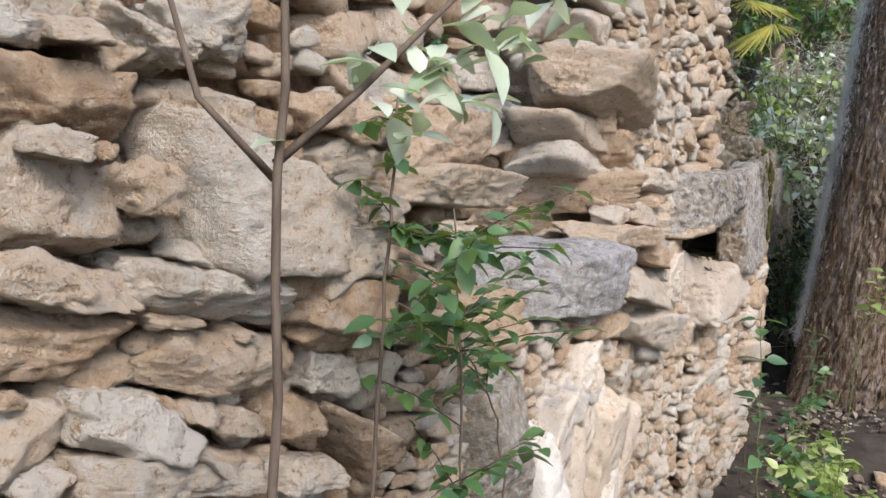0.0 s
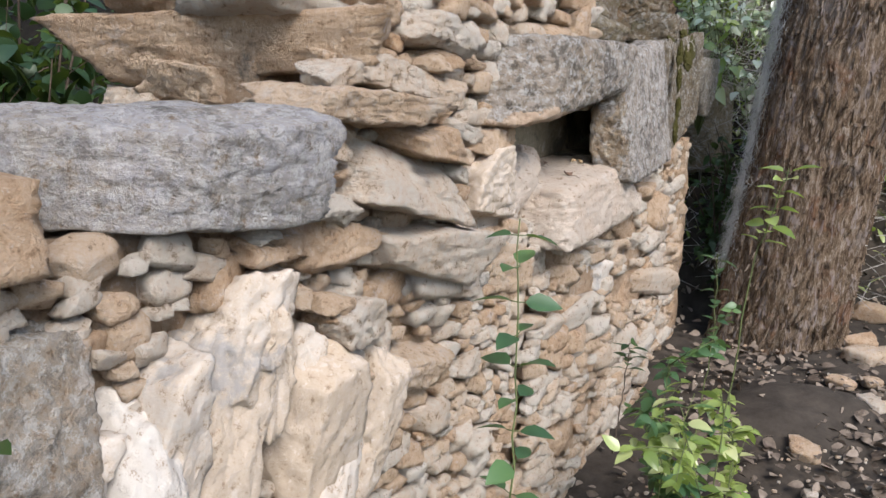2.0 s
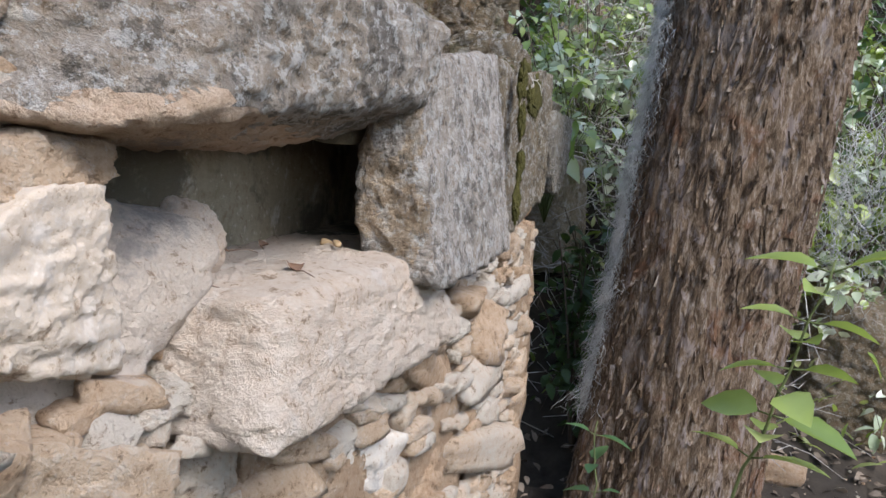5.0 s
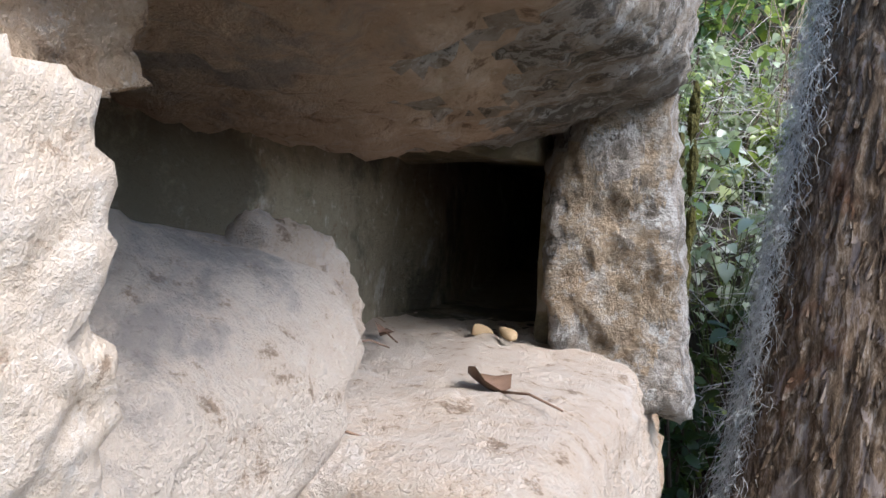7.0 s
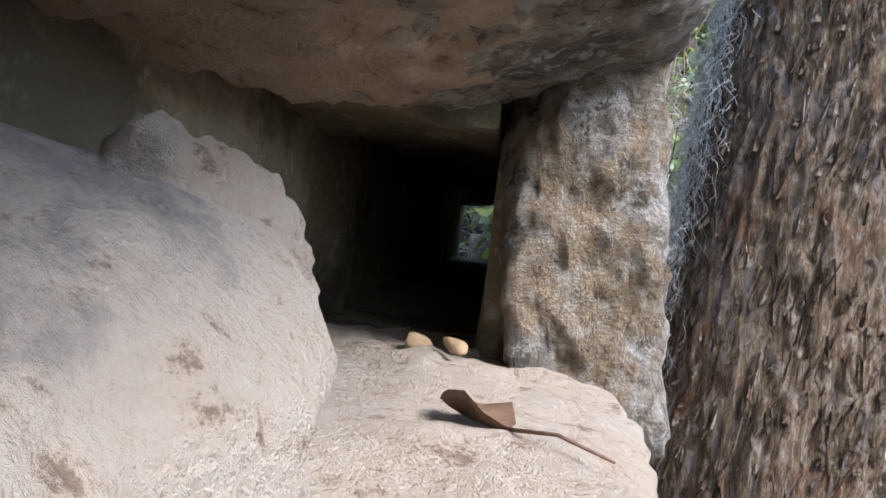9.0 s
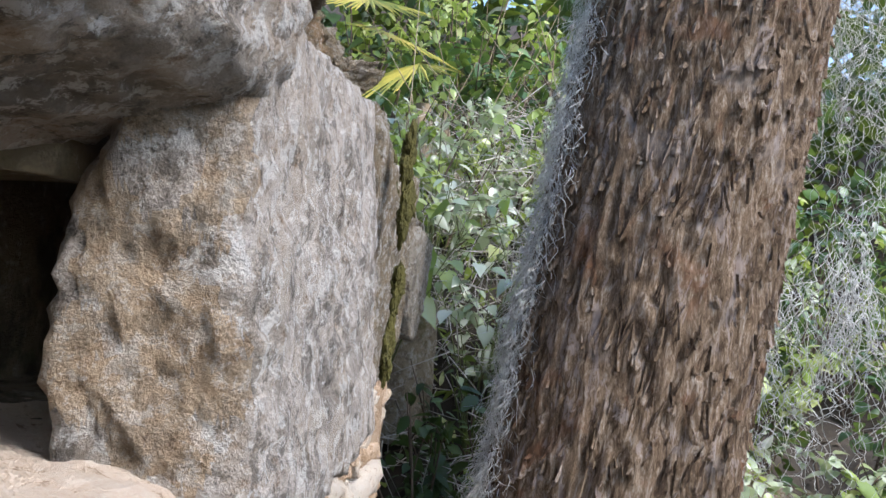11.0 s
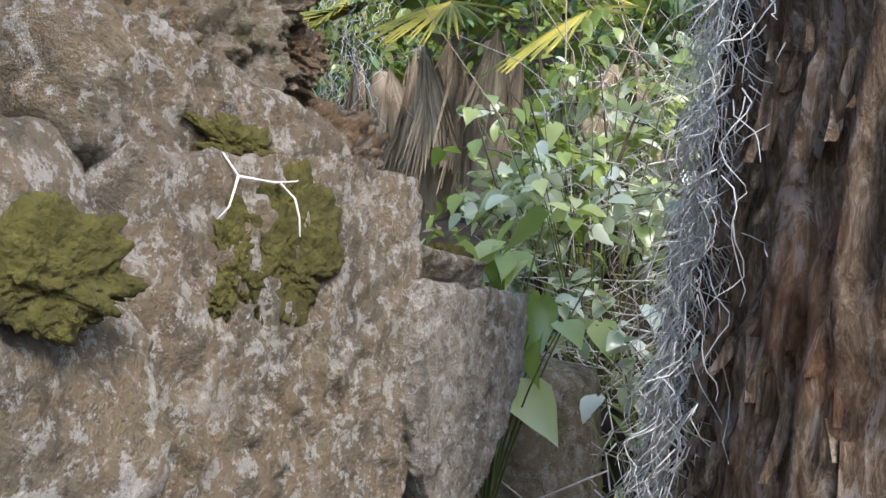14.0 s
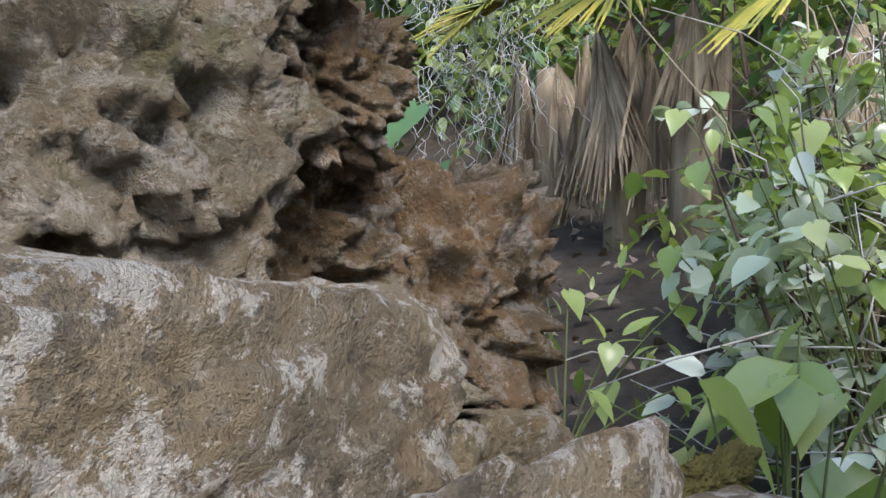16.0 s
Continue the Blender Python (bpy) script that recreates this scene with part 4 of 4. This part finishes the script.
def heart_vine(label, at, leaves, spread, size, leaf_mat, seed):
    """Large heart leaves on thin stalks from one foot."""
    rng = random.Random(seed)
    root = thing("broadleaf_plant", label, "plant", at=at)
    wood, crown = Soup(), Soup()
    for _ in range(leaves):
        tip = np.array([rng.gauss(0, spread[0]), rng.gauss(0, spread[1]), spread[2] * rng.uniform(0.3, 1.0)])
        mid = tip * np.array([0.4, 0.4, 0.65])
        line = [(1 - s) ** 2 * np.zeros(3) + 2 * s * (1 - s) * mid + s * s * tip for s in np.linspace(0, 1, 6)]
        wood.add(*tube(line, np.linspace(0.003, 0.0015, 6), 4))
        add_leaf(crown, HEART, tip, (rng.gauss(0.1, 0.6), rng.gauss(-0.5, 0.5), rng.gauss(-0.7, 0.3)), size * rng.uniform(0.55, 1.15), rng.gauss(0, 0.35))
    tagged(part("stem", wood.mesh("stem", M_GREENSTEM), root), kind="stuff")
    tagged(part("foliage", crown.mesh("foliage", leaf_mat), root), kind="stuff")


heart_vine("light green plant with large heart leaves by the wall's end", (-0.25, 6.66, 1.55), 26, (0.10, 0.10, 0.62), 0.12, M_LIGHT, 3)
heart_vine("pale plant with broad leaves on the bank", (0.05, 6.95, 1.2), 34, (0.20, 0.16, 0.85), 0.07, M_PALE, 4)
heart_vine("light green plant with broad leaves on the bank", (-0.25, 7.35, 1.6), 40, (0.22, 0.2, 1.15), 0.075, M_LIGHT, 5)
heart_vine("pale plant with broad leaves on the bank", (0.25, 7.3, 1.4), 40, (0.25, 0.2, 1.0), 0.07, M_PALE, 6)
heart_vine("green plant with broad leaves behind the wall", (-0.80, 7.1, 1.9), 14, (0.2, 0.2, 0.45), 0.08, M_LIGHT, 7)
heart_vine("green plant with broad leaves behind the wall", (-1.25, 6.6, 1.8), 30, (0.3, 0.25, 1.3), 0.11, M_LEAF, 8)
heart_vine("green plant with broad leaves beside the trunk", (1.35, 6.3, 0.6), 22, (0.15, 0.15, 1.1), 0.11, M_LIGHT, 9)


# ---- palms with dead hanging fans ----
def fan_mesh(name, blades, length, spread, droop, seed, material):
    """A folded palm fan: long narrow blades from one point."""
    rng = random.Random(seed)
    soup = Soup()
    for k in range(blades):
        a = (k / (blades - 1) - 0.5) * spread + rng.gauss(0, 0.03)
        ln = length * rng.uniform(0.75, 1.05) * (1 - 0.25 * abs(k / (blades - 1) - 0.5))
        pts, n = [], 6
        for j in range(n + 1):
            s = j / n
            w = 0.011 * math.sin(math.pi * min(0.98, 0.12 + 0.86 * s)) + 0.001
            x, z = math.sin(a) * ln * s, -math.cos(a) * ln * s
            y = droop * ln * s * s + rng.gauss(0, 0.002)
            side = np.array([math.cos(a), 0, math.sin(a)])
            mid = np.array([x, y, z])
            pts += [mid - side * w, mid + np.array([0, 0.006, 0]), mid + side * w]
        fs = []
        for j in range(n):
            p, q = 3 * j, 3 * (j + 1)
            fs += [(p, p + 1, q + 1, q), (p + 1, p + 2, q + 2, q + 1)]
        soup.add(pts, fs)
    return soup.mesh(name, material, False)


def palm(at, height, fans, seed, green):
    rng = random.Random(seed)
    root = thing("palm", "small palm with a skirt of dead hanging fans", "palm", group="palms on the bank", at=at)
    part("trunk", mesh_of("trunk", *tube([(0, 0, -0.1), (0.02, 0.01, height * 0.5), (0, 0, height * 0.88)], [0.09, 0.085, 0.05], 12), M_STRAW), root)
    for k in range(fans):
        a = rng.uniform(-1.9, 1.9)
        me = fan_mesh("dead_fan", 22, rng.uniform(0.5, 0.75), rng.uniform(0.35, 0.7), rng.uniform(-0.15, 0.1), seed * 20 + k, M_STRAW)
        part("dead_fan", me, root, pose(math.sin(a) * 0.16, -math.cos(a) * 0.16, height * rng.uniform(0.75, 1.02), rng.uniform(-12, 4), rng.uniform(-14, 14), math.degrees(a)))
    for k in range(green):
        a = rng.uniform(-1.6, 1.6)
        me = fan_mesh("green_fan", 26, 0.55, 2.2, -0.1, seed * 30 + k, M_PALMLEAF)
        part("green_fan", me, root, pose(math.sin(a) * 0.3, -math.cos(a) * 0.3, height + rng.uniform(0.0, 0.3), rng.uniform(35, 75), 0, math.degrees(a) + 150))


palm((-1.52, 8.75, gz(-1.52, 8.75)), 0.85, 9, 1, 1)
palm((-2.05, 9.0, gz(-2.05, 9.0)), 0.85, 7, 2, 2)
palm((-1.18, 8.62, gz(-1.18, 8.62)), 0.95, 4, 3, 3)
palm((-0.62, 8.62, gz(-0.62, 8.62)), 0.75, 4, 4, 1)


# ---- niche details ----
def dry_leaf(at, length, turn, seed):
    rng = random.Random(seed)
    v, f = leaf_verts(length, length * 0.42, 0.9, -0.12)
    v = v + np.array([[rng.gauss(0, 0.0015), 0, rng.gauss(0, 0.0015)] for _ in v])
    root = thing("dry_leaf", "curled dry brown leaf lying on the stone sill", "leaf", group="leaves on the sill", at=at)
    root.rotation_euler = (radians(-2), radians(14), radians(turn))
    part("blade", mesh_of("blade", v, f, M_DRYLEAF), root)
    part("stalk", mesh_of("stalk", *tube([(0, 0.002, 0.002), (0.006, -0.03, 0.006), (0.02, -0.055, 0.002)], [0.0012, 0.001, 0.0008], 5), M_DRYLEAF), root)


dry_leaf((0.0, 4.06, 1.502), 0.07, 40, 1)
dry_leaf((-0.10, 3.93, 1.482), 0.05, 75, 2)
dry_leaf((-0.15, 4.10, 1.518), 0.06, 140, 3)
dry_leaf((-0.17, 4.22, 1.522), 0.05, 20, 4)
for k, (x, y) in enumerate(((-0.075, 4.33), (-0.11, 4.36))):
    v, f = rock_verts(70 + k, (0.013, 0.026, 0.014), 3, 3, 3, 0.001)
    tagged(new("seed_pod", mesh_of("seed_pod", v, f, M_BUD)), "pale straw-coloured seed pod lying in the channel", "seed pod", "pods in the channel").matrix_basis = pose(x, y, 1.531, 0, 0, 60 + 50 * k)

twig = thing("twig", "forked bleached twig lying on the mossy block", "twig", at=(-0.092, 5.69, 2.05))
for pts in ([(0, 0, 0.0), (0.0, 0.05, 0.004), (0.0, 0.085, 0.012), (-0.02, 0.115, 0.02)], [(0, 0, 0), (0.010, -0.014, -0.014), (0.012, -0.022, -0.032), (0.014, -0.036, -0.045)], [(0.0, 0.06, 0.005), (0.010, 0.072, -0.008), (0.014, 0.076, -0.026), (0.018, 0.074, -0.045)], [(0, 0, 0), (-0.01, -0.012, 0.02)]):
    part("shoot", mesh_of("shoot", *tube(pts, np.linspace(0.0015, 0.0008, len(pts)), 6), M_TWIG), twig)

MOSS = [(0.03, 5.15, 1.96, 0.05, 0.07), (0.035, 5.15, 1.86, 0.04, 0.07), (0.04, 5.15, 1.74, 0.04, 0.06), (0.04, 5.14, 1.62, 0.04, 0.07), (-0.018, 5.45, 1.94, 0.12, 0.045), (-0.102, 5.70, 1.97, 0.07, 0.07), (-0.125, 5.73, 2.085, 0.09, 0.025), (-0.105, 5.78, 2.00, 0.13, 0.10), (-0.15, 5.62, 2.10, 0.09, 0.02), (-0.08, 5.36, 2.03, 0.10, 0.02), (-0.2, 6.34, 2.05, 0.12, 0.02)]
for k, (x, y, z, w, h) in enumerate(MOSS):
    soup = Soup()
    d, f = ICO[6]
    v = d * np.array([0.008, 0.6 * w, 0.6 * h + 0.008]) * (1 + 0.38 * fbm(d * np.array([0.3, 1, 1]), 2.2, 4, 500 + k, 0.6))[:, None]
    v = v + d * (fbm(v + k, 330.0, 2, k)[:, None] * 0.0022 + fbm(v + k, 60.0, 3, k)[:, None] * 0.003)
    soup.add(v, f)
    tagged(new("moss_cushion", soup.mesh("moss_cushion", M_MOSS)), "olive green moss cushion growing on the block", "moss", "moss on the blocks").matrix_basis = pose(x, y, z)

# ---- loose stones, litter and dry twigs ----
rng = random.Random(17)
for k in range(34):
    x, y, s = rng.uniform(0.45, 1.9), rng.uniform(4.2, 6.6), rng.choice((0.05, 0.07, 0.09, 0.16))
    ob = new("loose_stone", rng.choice(PEBBLES))
    ob.matrix_basis = pose(x, y, gz(x, y) + s * 0.15, 0, 0, rng.uniform(0, 360)) @ Matrix.Diagonal((s, s * 1.3, s * 0.7, 1))
    tagged(ob, "loose pale limestone lying on the soil", "stone", "loose stones")
for k, (x, y, z, size) in enumerate(((1.15, 7.15, 0.95, (0.7, 0.55, 0.75)), (1.75, 7.25, 0.9, (0.7, 0.6, 0.6)), (0.75, 7.3, 0.85, (0.6, 0.5, 0.7)), (2.35, 7.1, 0.85, (0.7, 0.6, 0.55)))):
    ledge = new("rock", mesh_of("rock", *rock_verts(840 + k, size, 6, 6, 60, 0.05), M_UPPER))
    ledge.matrix_basis = pose(x, y, z, 0, 0, 20 * k)
    tagged(ledge, "dark weathered rock set in the bank behind the trunk", "rock", "rocks in the bank")
soup = Soup()
for _ in range(1500):
    x, y = rng.uniform(0.15, 2.2), rng.uniform(3.4, 6.8)
    s = rng.uniform(0.005, 0.018)
    v, f = rock_verts(rng.randrange(40), (s, s * 1.3, s * 0.7), 2, 5, 12, 0.002)
    soup.add(v + np.array([x, y, gz(x, y) + 0.012]), f)
tagged(new("gravel", soup.mesh("gravel", M_RUBBLE)), "scattered limestone chips on the soil", "gravel", kind="stuff")
soup = Soup()
for k in range(4600):
    x, y = (rng.uniform(-3, 3), rng.uniform(3.0, 9.5)) if k % 2 else (rng.uniform(0.2, 2.4), rng.uniform(3.8, 6.8))
    add_leaf(soup, LEAF, (x, y, gz(x, y) + rng.uniform(0.01, 0.04)), (rng.gauss(0, 1), rng.gauss(0, 1), rng.gauss(0, 0.2)), rng.uniform(0.03, 0.07), rng.gauss(0, 0.6))
tagged(new("leaf_litter", soup.mesh("leaf_litter", M_LITTER)), "dry brown leaves scattered on the soil", "leaf litter", kind="stuff")
soup = Soup()
for _ in range(2400):
    x, y = rng.uniform(-0.55, 0.9), rng.uniform(6.5, 9.2)
    p = np.array([x, y, gz(x, y) + 0.75 * rng.random() ** 1.6])
    d = np.array([rng.gauss(0, 0.16), rng.gauss(0, 0.16), rng.gauss(0, 0.12)])
    k = np.array([rng.gauss(0, 0.03), rng.gauss(0, 0.03), rng.gauss(0, 0.03)])
    soup.add(*tube([p, p + d * 0.5 + k, p + d], [0.0022, 0.0018, 0.001], 4))
tagged(new("dry_twigs", soup.mesh("dry_twigs", M_TWIG)), "tangle of dry grey twigs on the bank", "twigs", kind="stuff")
soup = Soup()
for _ in range(90):
    x, y = rng.uniform(-0.6, 1.2), rng.uniform(7.7, 9.4)
    foot, tall = np.array([x, y, gz(x, y)]), rng.uniform(0.5, 1.5)
    bend = np.array([rng.gauss(0, 0.22), rng.gauss(0, 0.22), 0])
    soup.add(*tube([foot, foot + bend * 0.3 + np.array([0, 0, tall * 0.6]), foot + bend + np.array([0, 0, tall])], [0.004, 0.003, 0.0015], 5))
tagged(new("dry_stalks", soup.mesh("dry_stalks", M_STRAW)), "thin dry straw-coloured stalks standing among the shrubs", "stalks", kind="stuff")
soup = Soup()
for _ in range(900):
    x, y = rng.uniform(-1.4, 1.6), rng.uniform(6.6, 8.6)
    add_leaf(soup, LANCE, (x, y, gz(x, y) + rng.uniform(0.02, 0.12)), (rng.gauss(0, 0.5), rng.gauss(0, 0.5), rng.uniform(0.4, 1.0)), rng.uniform(0.05, 0.13), rng.gauss(0, 0.5))
tagged(new("bank_grass", soup.mesh("bank_grass", M_LIGHT)), "yellowish green grass and weeds on the bank", "grass", kind="stuff")
